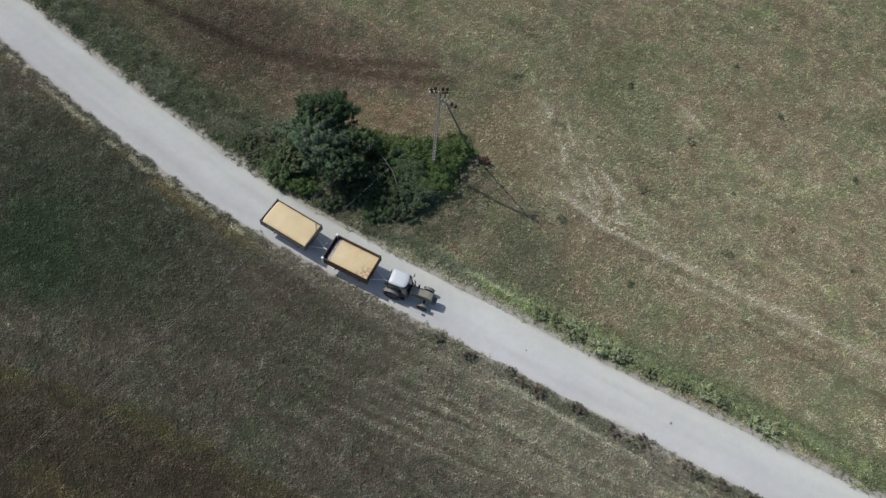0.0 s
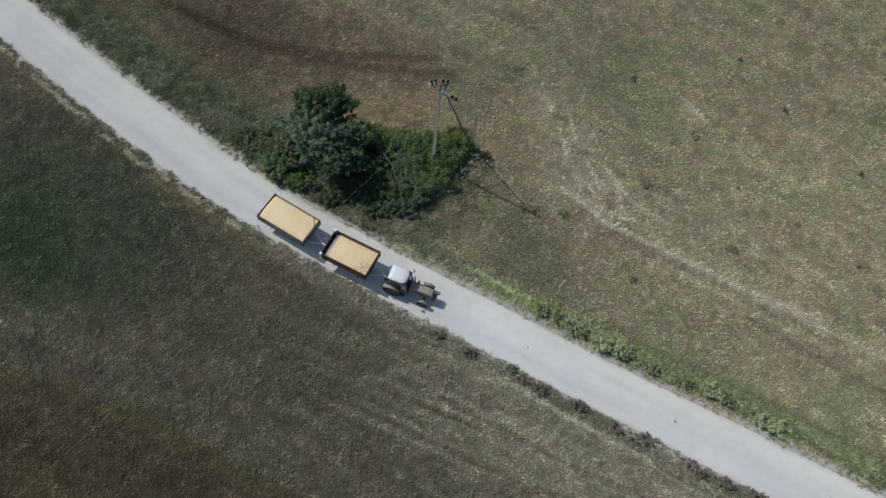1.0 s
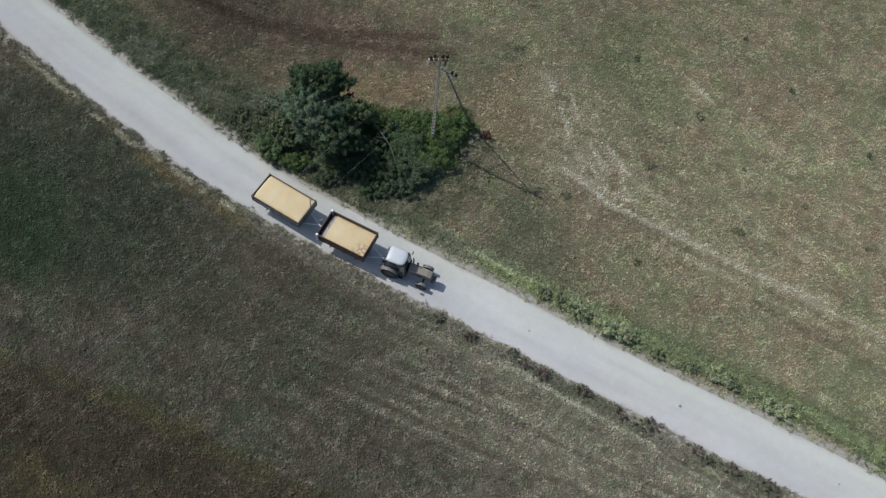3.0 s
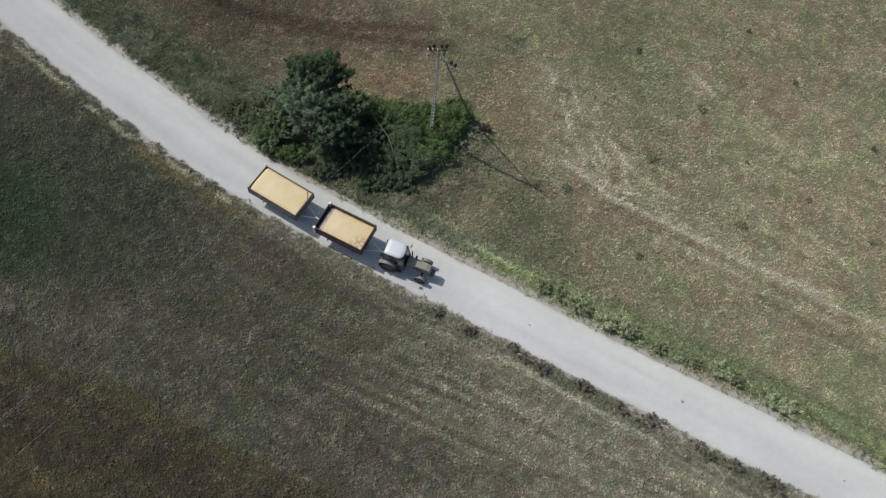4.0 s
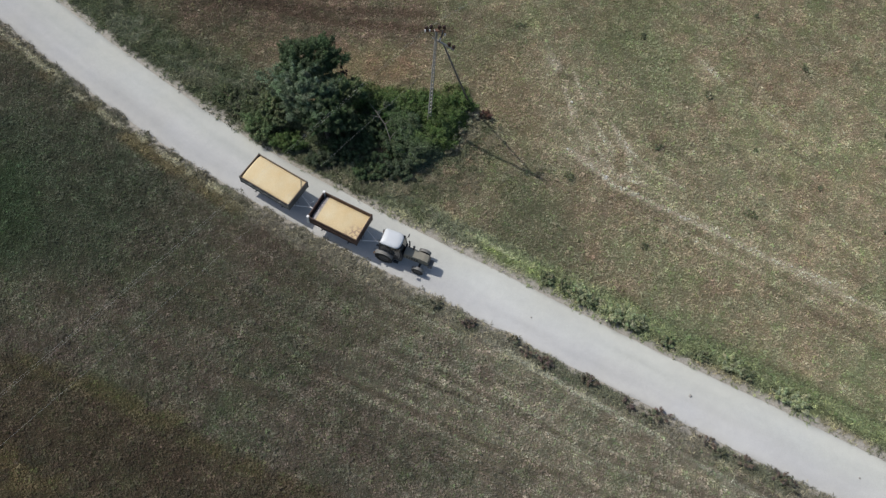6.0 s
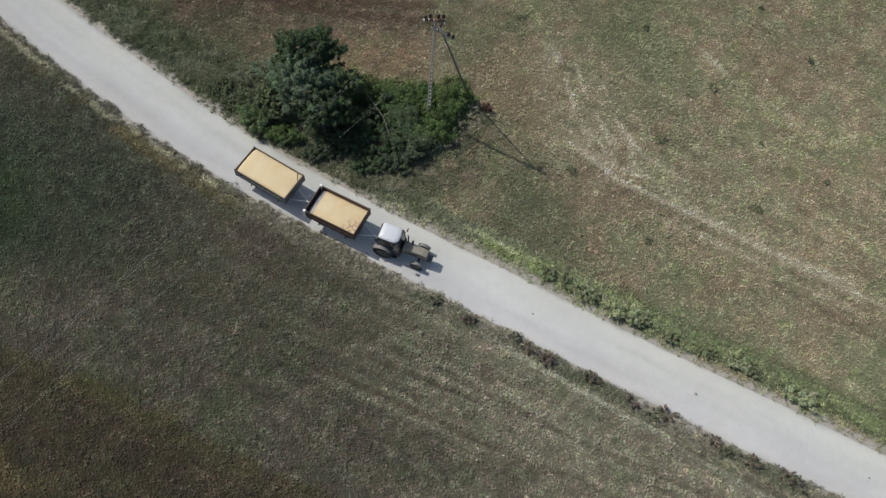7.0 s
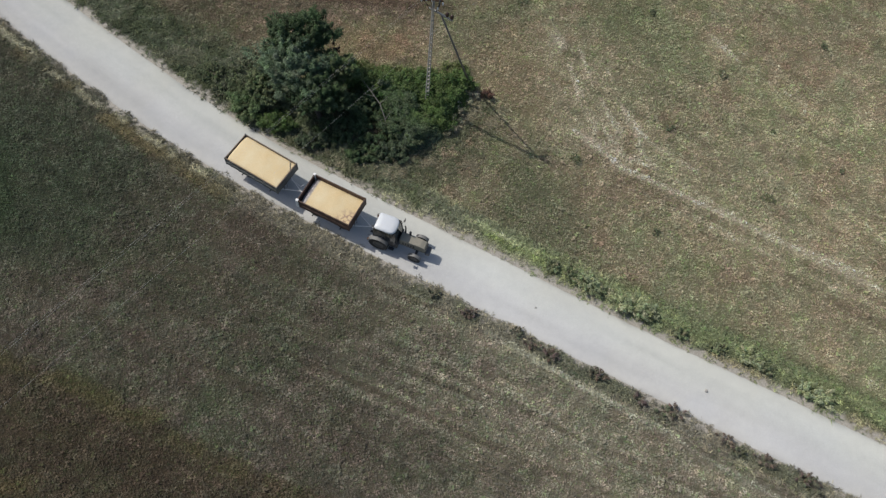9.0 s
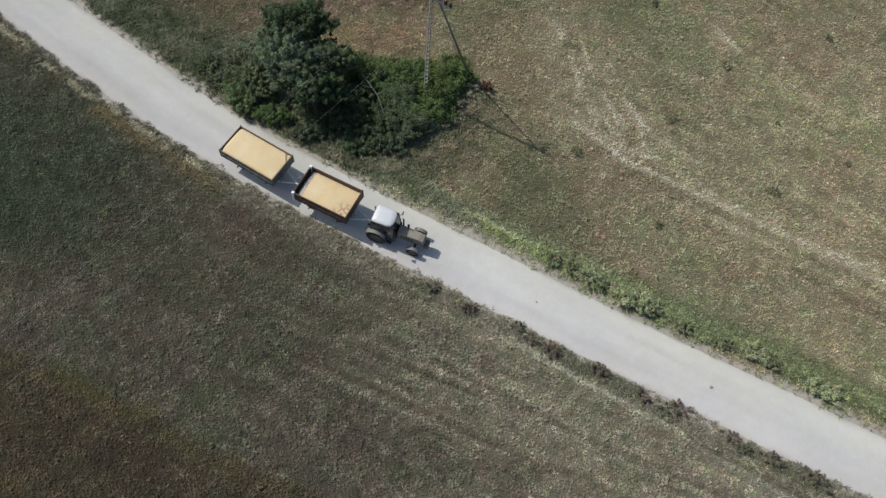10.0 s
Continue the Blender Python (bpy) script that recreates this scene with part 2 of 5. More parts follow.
    # south field: darker, greener to the west, brown in the corner
    s = np.tile(np.array((0.176, 0.151, 0.115)), (len(x), 1))
    s = blend(s, (0.378, 0.328, 0.246), soft(x + 0.35 * y, 2, 19) * 0.95)
    s = blend(s, (0.128, 0.142, 0.088), (0.45 - 0.2 * soft(x, -4, 8)) * soft(n1 * 0.35 + n2 * 0.4 + n3 * 0.25, 0.47, 0.64))
    s = blend(s, (0.165, 0.135, 0.105), 0.6 * soft(1 - n1 * 0.5 - n2 * 0.5, 0.5, 0.68))
    s = s * (0.91 + 0.18 * soft(st_s, 0.3, 0.7))[:, None]
    fine_rows = fractal((x * 0.91 - y * 0.41) / 14, x * 0.41 + y * 0.91, 0.45, 151, 2)
    s = s * (0.88 + 0.24 * fine_rows)[:, None]
    patchy = patchy + (0.45 * (fractal(x, y, 0.5, 251, 2) - 0.5))[:, None]
    s = s * patchy * (0.25 + 0.75 * mottle) * 0.95 * np.array((1.02, 1.0, 1.01))
    s = blend(s, (0.130, 0.098, 0.070), 0.35 * soft(fractal((x * 0.91 - y * 0.41) / 12, x * 0.41 + y * 0.91, 0.8, 161, 2), 0.62, 0.74))
    s = blend(s, (0.082, 0.094, 0.060) * patchy, 0.85 * blob(x, y, -26, 31, 13, 8, -35))
    s = blend(s, (0.048, 0.078, 0.036) * patchy, 0.7 * blob(x, y, -30.5, 28, 5, 6, 10))
    # the browner strip in the corner ends in a line, with yellowing weeds along it
    strip = np.interp(x, [-40, -26.9, -22.3, -17.2, -13.1, -10.1, -6.1, -1.4, 6], [20.5, 16.3, 15.0, 13.0, 11.5, 9.6, 8.1, 6.3, 3.2]) - y + 0.9 * (n2 - 0.5)
    s = blend(s, (0.112, 0.084, 0.056) * patchy * mottle, 0.85 * soft(strip, -0.4, 0.7))
    s = blend(s, (0.150, 0.132, 0.062), 0.6 * (1 - soft(np.abs(strip - 0.5), 0.3, 1.2)) * soft(n3 + 0.5 * m1, 0.36, 0.56) * (1 - soft(x, -10, -2)))
    s = blend(s, (0.080, 0.058, 0.040), 0.5 * soft(strip, 1.0, 2.0) * soft(fractal(x, y, 2.4, 401), 0.56, 0.68))
    s = blend(s, (0.165, 0.122, 0.058), 0.6 * blob(x, y, -23.5, 7.6, 4.0, 2.0, -20) * soft(n2 + 0.8 * m2, 0.45, 0.65))
    s = s * (0.88 + 0.12 * soft(x + 0.35 * y, -16, 8))[:, None]
    for line in TRACKS_SOUTH:
        d = near_line(x, y, line) + 0.25 * (n3 - 0.5)
        s = blend(s, (0.390, 0.345, 0.262), 0.45 * (1 - soft(np.abs(d - 0.5), 0.1, 0.35)) * soft(x, -8, 2) * soft(n2, 0.3, 0.5))
        s = blend(s, (0.130, 0.100, 0.072), 0.45 * (1 - soft(d, 0.08, 0.28)) * soft(n2, 0.25, 0.5))
    # verge on the south side: straw to the west, dark weeds to the east, a pale bank behind
    se = ds + 0.7 * (n2 - 0.5)
    west = 1 - soft(x, -14, -6)
    s = blend(s, (0.190, 0.148, 0.082), west * 0.75 * (1 - soft(np.abs(se - 1.35), 0.3, 0.9)) * soft(n2, 0.35, 0.6))
    s = blend(s, (0.400, 0.352, 0.262), west * 0.9 * (1 - soft(np.abs(se - 0.75), 0.1, 0.45)) * soft(n3 + 0.6 * m1, 0.34, 0.52))
    s = blend(s, (0.190, 0.165, 0.140), west * 0.6 * (1 - soft(se, 0.0, 0.4)))
    s = blend(s, (0.235, 0.205, 0.165), (1 - west) * 0.9 * (1 - soft(np.abs(se - 0.5), 0.5, 1.1)))
    s = blend(s, (0.135, 0.140, 0.092), (1 - west) * 0.7 * (1 - soft(np.abs(se - 0.7), 0.4, 0.8)) * soft(n2, 0.5, 0.62))
    rise = np.interp(x, [2, 10, 14, 20, 25, 36], [1.15, 1.3, 1.55, 1.75, 2.2, 2.5])
    s = blend(s, (0.165, 0.150, 0.112), (1 - west) * 0.5 * (1 - soft(np.abs(ds - rise + 0.5), 0.2, 0.6)) * soft(n3, 0.35, 0.6))
    s = blend(s, (0.480, 0.435, 0.345), soft(x, 7, 11) * 0.8 * (1 - soft(np.abs(ds - rise + 0.25 * (n3 - 0.5)), 0.08, 0.34)) * soft(n2 + 0.4 * m1, 0.28, 0.46))
    return np.where((dn > ds)[:, None], c, s) * np.array((1.045, 1.145, 1.108))


# ---- materials ----
def material(name):
    m = bpy.data.materials.new(name)
    m.use_nodes = True
    n = m.node_tree.nodes
    return m, n, m.node_tree.links, n["Principled BSDF"]


def noise_node(n, l, scale, detail=4.0, rough=0.6, coord="Object"):
    c = n.new("ShaderNodeTexCoord")
    t = n.new("ShaderNodeTexNoise")
    t.inputs["Scale"].default_value, t.inputs["Detail"].default_value, t.inputs["Roughness"].default_value = scale, detail, rough
    l.new(c.outputs[coord], t.inputs["Vector"])
    return t.outputs["Fac"]


def ramp(n, l, fac, stops):
    r = n.new("ShaderNodeValToRGB")
    while len(r.color_ramp.elements) < len(stops):
        r.color_ramp.elements.new(0.5)
    for e, (p, c) in zip(r.color_ramp.elements, stops):
        e.position, e.color = p, (*c, 1)
    l.new(fac, r.inputs[0])
    return r.outputs[0]


def mixed(n, l, a, b, fac, kind="MIX"):
    """Mixes two colours, each a socket or a colour."""
    m = n.new("ShaderNodeMix")
    m.data_type, m.blend_type = "RGBA", kind
    for s, v in ((m.inputs[0], fac), (m.inputs[6], a), (m.inputs[7], b)):
        if isinstance(v, bpy.types.NodeSocket):
            l.new(v, s)
        else:
            s.default_value = v if isinstance(v, float) else (*v, 1)
    return m.outputs[2]


def bump(n, l, p, height, strength, distance):
    b = n.new("ShaderNodeBump")
    b.inputs["Strength"].default_value, b.inputs["Distance"].default_value = strength, distance
    l.new(height, b.inputs["Height"])
    l.new(b.outputs[0], p.inputs["Normal"])


def plain(name, rgb, rough=0.5, metal=0.0, grain=30.0, worn=0.35, dirt=(0.30, 0.27, 0.22), dusty=0.3):
    """A painted or bare surface with fine mottling and dust in patches."""
    m, n, l, p = material(name)
    a = noise_node(n, l, grain, 5)
    c = mixed(n, l, tuple(v * (1 - worn * 0.5) for v in rgb), tuple(min(1, v * (1 + worn * 0.5)) for v in rgb), a)
    d = ramp(n, l, noise_node(n, l, 2.3, 6, 0.7), [(0.42, (0, 0, 0)), (0.75, (dusty, dusty, dusty))])
    l.new(mixed(n, l, c, dirt, d), p.inputs["Base Color"])
    r = n.new("ShaderNodeMapRange")
    r.inputs[3].default_value, r.inputs[4].default_value = max(0.02, rough - 0.12), min(1, rough + 0.15)
    l.new(a, r.inputs[0])
    l.new(r.outputs[0], p.inputs["Roughness"])
    p.inputs["Metallic"].default_value = metal
    bump(n, l, p, a, 0.15, 0.004)
    return m


def leafy(name, through=0.3, spread=0.35, rough=0.55):
    """Leaves and blades: the plant's own tint, each leaf a little lighter or darker, some light passing through."""
    m, n, l, p = material(name)
    t = n.new("ShaderNodeAttribute")
    t.attribute_name = "tint"
    g = n.new("ShaderNodeNewGeometry")
    r = n.new("ShaderNodeMapRange")
    r.inputs[3].default_value, r.inputs[4].default_value = 1 - spread, 1 + spread
    l.new(g.outputs["Random Per Island"], r.inputs[0])
    c = mixed(n, l, t.outputs["Color"], r.outputs[0], 1.0, "MULTIPLY")
    l.new(c, p.inputs["Base Color"])
    p.inputs["Roughness"].default_value = rough
    p.inputs["Specular IOR Level"].default_value = 0.3
    tr = n.new("ShaderNodeBsdfTranslucent")
    l.new(c, tr.inputs[0])
    mx = n.new("ShaderNodeMixShader")
    mx.inputs[0].default_value = through
    l.new(p.outputs[0], mx.inputs[1])
    l.new(tr.outputs[0], mx.inputs[2])
    l.new(mx.outputs[0], n["Material Output"].inputs[0])
    return m


M_LEAF = leafy("leaves", 0.36, 0.38, 0.55)
M_LEAF_PALE = leafy("pale downy leaves", 0.42, 0.25, 0.7)
M_FIELD = leafy("stubble and weeds", 0.3, 0.17, 0.85)


def ground_material():
    m, n, l, p = material("field soil and litter")
    t = n.new("ShaderNodeAttribute")
    t.attribute_name = "tint"
    fine = noise_node(n, l, 13.0, 6, 0.8)
    c = mixed(n, l, t.outputs["Color"], ramp(n, l, fine, [(0.3, (0.45, 0.43, 0.41)), (0.5, (0.88, 0.86, 0.83)), (0.72, (1.3, 1.26, 1.18))]), 1.0, "MULTIPLY")
    l.new(c, p.inputs["Base Color"])
    p.inputs["Roughness"].default_value = 0.95
    p.inputs["Specular IOR Level"].default_value = 0.1
    bump(n, l, p, fine, 0.8, 0.06)
    return m


def road_material():
    m, n, l, p = material("compacted pale gravel")
    big = noise_node(n, l, 0.16, 5, 0.6)
    mid = noise_node(n, l, 1.4, 6, 0.7)
    fine = noise_node(n, l, 22.0, 5, 0.7)
    c = ramp(n, l, big, [(0.32, (0.508, 0.503, 0.474)), (0.68, (0.555, 0.553, 0.525))])
    c = mixed(n, l, c, ramp(n, l, mid, [(0.3, (0.94, 0.94, 0.945)), (0.7, (1.03, 1.03, 1.02))]), 1.0, "MULTIPLY")
    c = mixed(n, l, c, ramp(n, l, fine, [(0.3, (0.84, 0.83, 0.82)), (0.7, (1.1, 1.1, 1.1))]), 0.8, "MULTIPLY")
    w = n.new("ShaderNodeAttribute")
    w.attribute_name = "tint"
    c = mixed(n, l, c, w.outputs["Color"], 1.0, "MULTIPLY")
    l.new(c, p.inputs["Base Color"])
    p.inputs["Roughness"].default_value = 0.95
    p.inputs["Specular IOR Level"].default_value = 0.15
    bump(n, l, p, fine, 0.5, 0.02)
    return m


def grain_material(name, chaff):
    m, n, l, p = material(name)
    fine = noise_node(n, l, 40.0, 4, 0.7)
    big = noise_node(n, l, 0.8, 3, 0.5)
    c = ramp(n, l, big, [(0.3, (0.655, 0.505, 0.280)), (0.7, (0.70, 0.60, 0.395))])
    c = mixed(n, l, c, ramp(n, l, fine, [(0.3, (0.8, 0.78, 0.74)), (0.7, (1.1, 1.1, 1.1))]), 1.0, "MULTIPLY")
    if chaff:
        # streaks of dusty chaff in the front corner
        co = n.new("ShaderNodeTexCoord")
        d = n.new("ShaderNodeVectorMath")
        d.operation = "DISTANCE"
        d.inputs[1].default_value = chaff
        l.new(co.outputs["Object"], d.inputs[0])
        near = ramp(n, l, d.outputs["Value"], [(0.45, (1, 1, 1)), (1.0, (0, 0, 0))])
        streak = ramp(n, l, noise_node(n, l, 4.5, 3, 0.6), [(0.46, (0, 0, 0)), (0.56, (1, 1, 1))])
        f = mixed(n, l, near, streak, 1.0, "MULTIPLY")
        c = mixed(n, l, c, (0.37, 0.255, 0.18), f)
        sx = n.new("ShaderNodeSeparateXYZ")
        l.new(co.outputs["Object"], sx.inputs[0])
        back = n.new("ShaderNodeMapRange")
        back.inputs[1].default_value, back.inputs[2].default_value, back.inputs[3].default_value, back.inputs[4].default_value = -1.62, -1.50, 1, 0
        l.new(sx.outputs["X"], back.inputs[0])
        c = mixed(n, l, c, mixed(n, l, (0.22, 0.20, 0.20), (0.42, 0.39, 0.37), streak), back.outputs[0])
    l.new(c, p.inputs["Base Color"])
    p.inputs["Roughness"].default_value = 0.8
    bump(n, l, p, fine, 0.5, 0.01)
    return m


M_GROUND = ground_material()
M_ROAD = road_material()
M_BARK = plain("grey-brown bark", (0.10, 0.08, 0.06), 0.9, grain=14, dusty=0.1)
M_DEADWOOD = plain("dull dead wood", (0.21, 0.20, 0.17), 0.85, grain=16, dusty=0.1)
M_CONCRETE = plain("weathered concrete", (0.33, 0.315, 0.285), 0.85, grain=20, dusty=0.2)
M_WOOD_DARK = plain("tarred wood", (0.165, 0.145, 0.125), 0.8, grain=18, dusty=0.15)
M_STEEL = plain("galvanised steel", (0.38, 0.38, 0.38), 0.5, 0.7, dusty=0.2)
M_RUST = plain("rusty steel", (0.13, 0.065, 0.04), 0.8, 0.2, dusty=0.25)
M_PORCELAIN = plain("brown porcelain", (0.05, 0.025, 0.02), 0.25, dusty=0.05)
M_CABLE = plain("weathered cable", (0.50, 0.50, 0.49), 0.6, 0.0, dusty=0.1)
M_ROOF = plain("white cab roof", (0.57, 0.595, 0.62), 0.45, worn=0.06, dusty=0.25, dirt=(0.55, 0.52, 0.47))
M_HOOD = plain("dusty olive-grey bonnet", (0.235, 0.22, 0.17), 0.55, dusty=0.6)
M_BLACK = plain("black frame paint", (0.028, 0.03, 0.033), 0.55, dusty=0.3, dirt=(0.16, 0.145, 0.12))
M_GREY = plain("grey machine paint", (0.10, 0.105, 0.11), 0.6, dusty=0.4)
M_TYRE = plain("dusty tyre rubber", (0.022, 0.021, 0.020), 0.9, dusty=0.25, dirt=(0.075, 0.07, 0.06))
M_FENDER = plain("dusty grey mudguard", (0.155, 0.155, 0.15), 0.55, dusty=0.5, dirt=(0.34, 0.32, 0.29))
M_RIM = plain("dusty wheel rim", (0.085, 0.08, 0.072), 0.5, dusty=0.15, dirt=(0.16, 0.15, 0.13))
M_TRAILER_DARK = plain("dark slate trailer paint", (0.105, 0.112, 0.108), 0.6, dusty=0.3, dirt=(0.18, 0.165, 0.14))
M_TRAILER_RED = plain("faded maroon trailer paint", (0.082, 0.045, 0.033), 0.65, dusty=0.3, dirt=(0.18, 0.14, 0.11))
M_RAIL = plain("dusty rust-brown rail", (0.150, 0.105, 0.075), 0.75, dusty=0.4, dirt=(0.26, 0.22, 0.17))
M_BED = plain("dusty bed floor", (0.16, 0.145, 0.14), 0.8, dusty=0.5)
M_WHITE = plain("white corner paint", (0.80, 0.80, 0.78), 0.5, worn=0.1, dusty=0.1)
M_DRAWBAR = plain("pale dusty drawbar", (0.72, 0.71, 0.69), 0.7, dusty=0.15)
M_STONE = plain("grey stone", (0.30, 0.29, 0.27), 0.9, grain=25)
M_GRAIN = grain_material("yellow grain", None)
M_GRAIN_CHAFF = grain_material("yellow grain with chaff", (1.72, -0.80, 1.95))


def glass_material():
    m, n, l, p = material("tinted cab glass")
    p.inputs["Base Color"].default_value = (0.05, 0.06, 0.065, 1)
    p.inputs["Roughness"].default_value = 0.08
    p.inputs["Transmission Weight"].default_value = 0.6
    return m


M_GLASS = glass_material()

# ---- ground, reaching the horizon ----


def ground_height(x, y):
    """Small rises and hollows; a low bank beside the road, which lies a little lower."""
    dn, ds = north(x, y), south(x, y)
    d = np.maximum(dn, ds)
    z = 0.10 * (fractal(x, y, 7.0, 51) - 0.5) + 0.05 * (fractal(x, y, 1.3, 61) - 0.5)
    z = z * soft(d, -0.3, 1.5) + 0.07 * np.exp(-((d - 1.5) / 0.8) ** 2)
    return z - 0.16 * (1 - soft(d, -0.7, 0.35))


def build_ground():
    def steps(a, b, step, far):
        inner = np.arange(a, b + 0.01, step)
        out = np.array([3, 8, 20, 50, 120, 300, 700, 1500, 2500], float)
        return np.concatenate([(a - out[out < far])[::-1], inner, b + out[out < far]])
    xs, ys = steps(-46, 62, 0.4, 3000), steps(0, 70, 0.4, 3000)
    X, Y = np.meshgrid(xs, ys, indexing="ij")
    x, y = X.ravel(), Y.ravel()
    V = np.stack([x, y, ground_height(x, y)], 1)
    i, j = np.meshgrid(np.arange(len(xs) - 1), np.arange(len(ys) - 1), indexing="ij")
    a = (i * len(ys) + j).ravel()
    F = np.stack([a, a + len(ys), a + len(ys) + 1, a + 1], 1)
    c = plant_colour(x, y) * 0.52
    # past the near land the fields go on in one even tone
    out = np.maximum(np.maximum(-46 - x, x - 62), np.maximum(-y, y - 70))
    far = np.where((north(x, y) > south(x, y))[:, None], np.array((0.20, 0.18, 0.115)), np.array((0.105, 0.10, 0.068)))
    c = blend(c, far * (0.8 + 0.4 * fractal(x, y, 60.0, 301))[:, None], soft(out, -6, 3))
    c = np.where((np.maximum(north(x, y), south(x, y)) < 0.5)[:, None], np.array((0.42, 0.40, 0.36)), c)
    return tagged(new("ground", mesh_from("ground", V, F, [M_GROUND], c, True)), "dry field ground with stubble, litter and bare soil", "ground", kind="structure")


build_ground()


def build_road():
    """A crowned gravel sheet with ragged edges and faintly darker wheel tracks."""
    xs = np.concatenate([np.arange(-1500, -60, 30.0), np.arange(-60, 75, 0.3), np.arange(75, 1500, 30.0)])
    across = np.linspace(0, 1, 29)
    X, A = np.meshgrid(xs, across, indexing="ij")
    lo, hi = spline(X, KNOTS_SOUTH), spline(X, KNOTS_NORTH)
    rag_s = 0.5 * (fractal(X, X * 0 + 5, 1.6, 71) - 0.5) + 0.5 * (fractal(X, X * 0 + 9, 5, 73) - 0.5)
    rag_n = 0.5 * (fractal(X, X * 0 + 25, 1.4, 75) - 0.5) + 0.5 * (fractal(X, X * 0 + 29, 5, 77) - 0.5)
    lo, hi = lo + rag_s - 0.1, hi + rag_n + 0.1
    Y = lo + (hi - lo) * A
    Z = 0.05 * (1 - (2 * A - 1) ** 2) - 0.07 + 0.012 * (fractal(X, Y, 1.1, 81) - 0.5)
    n, k = X.shape
    i, j = np.meshgrid(np.arange(n - 1), np.arange(k - 1), indexing="ij")
    a = (i * k + j).ravel()
    F = np.stack([a, a + k, a + k + 1, a + 1], 1)
    x, y, u = X.ravel(), Y.ravel(), A.ravel()
    tracks = np.exp(-((u - 0.27) / 0.07) ** 2) + np.exp(-((u - 0.66) / 0.07) ** 2)
    lengthwise = fractal(x / 7, u * 5, 0.8, 85)
    w = 1 - 0.06 * tracks * soft(fractal(x * 0.4, y * 0.4, 4, 83), 0.3, 0.6) - 0.18 * (lengthwise - 0.5) - 0.06 * (1 - soft(u, 0.3, 0.6))
    edge = soft(np.minimum(u, 1 - u) + 0.05 * (fractal(x, y, 0.9, 87) - 0.5), 0.0, 0.10)
    warm = 0.6 * soft(np.abs(u - 0.45), 0.15, 0.5) + 0.5 * soft(fractal(x, y, 5.0, 89), 0.4, 0.65) - 0.35
    c = np.stack([w * (1 + 0.022 * warm), w * (1 + 0.008 * warm), w * (0.995 - 0.035 * warm)], 1)
    lilac = (1 - soft(u + 0.15 * (fractal(x, y, 3.0, 93) - 0.5), 0.25, 0.7))[:, None]
    c = c * (1 + lilac * np.array((-0.010, -0.006, 0.030)) + (1 - lilac) * np.array((-0.015, 0.006, 0.004)))
    c = c * (0.78 + 0.22 * edge)[:, None] * (0.90 + 0.135 * soft(x, -28, 12))[:, None]
    return tagged(new("road", mesh_from("road", np.stack([x, y, Z.ravel()], 1), F, [M_ROAD], c, True)), "pale compacted gravel farm road with faint wheel tracks", "road", kind="structure")


build_road()


# ---- plants of the fields and verges ----
def tufts(name, x, y, radius, height, tint, leaves, label, category, slim=0.42, lean=1.0):
    """Low plants: each a few leaflets or blades that spread from one foot. slim: width by length."""
    n, k = len(x), leaves
    z = ground_height(x, y)
    ang = rng.random((n, k)) * 2 * math.pi
    r = radius[:, None] * (0.45 + 0.9 * rng.random((n, k)))
    h = height[:, None] * (0.25 + 0.95 * rng.random((n, k)))
    w = r * slim * (0.6 + 0.8 * rng.random((n, k)))
    ca, sa = np.cos(ang), np.sin(ang)
    off = 0.45 * radius[:, None]
    bx, by = x[:, None] + off * rng.standard_normal((n, k)), y[:, None] + off * rng.standard_normal((n, k))
    zz = np.broadcast_to(z[:, None], (n, k))
    low = zz + h * (0.25 + 0.5 * rng.random((n, k))) - 0.02
    left = np.stack([bx - w * sa, by + w * ca, low], -1)
    right = np.stack([bx + w * sa, by - w * ca, low + 0.4 * h * (rng.random((n, k)) - 0.3)], -1)
    tip = np.stack([bx + lean * 1.4 * r * ca, by + lean * 1.4 * r * sa, zz + h], -1)
    V = np.stack([left, right, tip], 2).reshape(-1, 3)
    F = np.arange(n * k * 3).reshape(-1, 3)
    T = np.repeat(tint, k * 3, 0)
    ob = new(name, mesh_from(name, V, F, [M_FIELD], T))
    return tagged(ob, label, category, kind="stuff")


def scatter(count, x0, x1, y0, y1):
    return x0 + (x1 - x0) * rng.random(count), y0 + (y1 - y0) * rng.random(count)


def in_view(x, y):
    """The stretch of land that the flight passes over."""
    return (y > 4.8) & (y < 62) & (x > -26.8 - 0.26 * y) & (x < 39.0 + 0.255 * y)


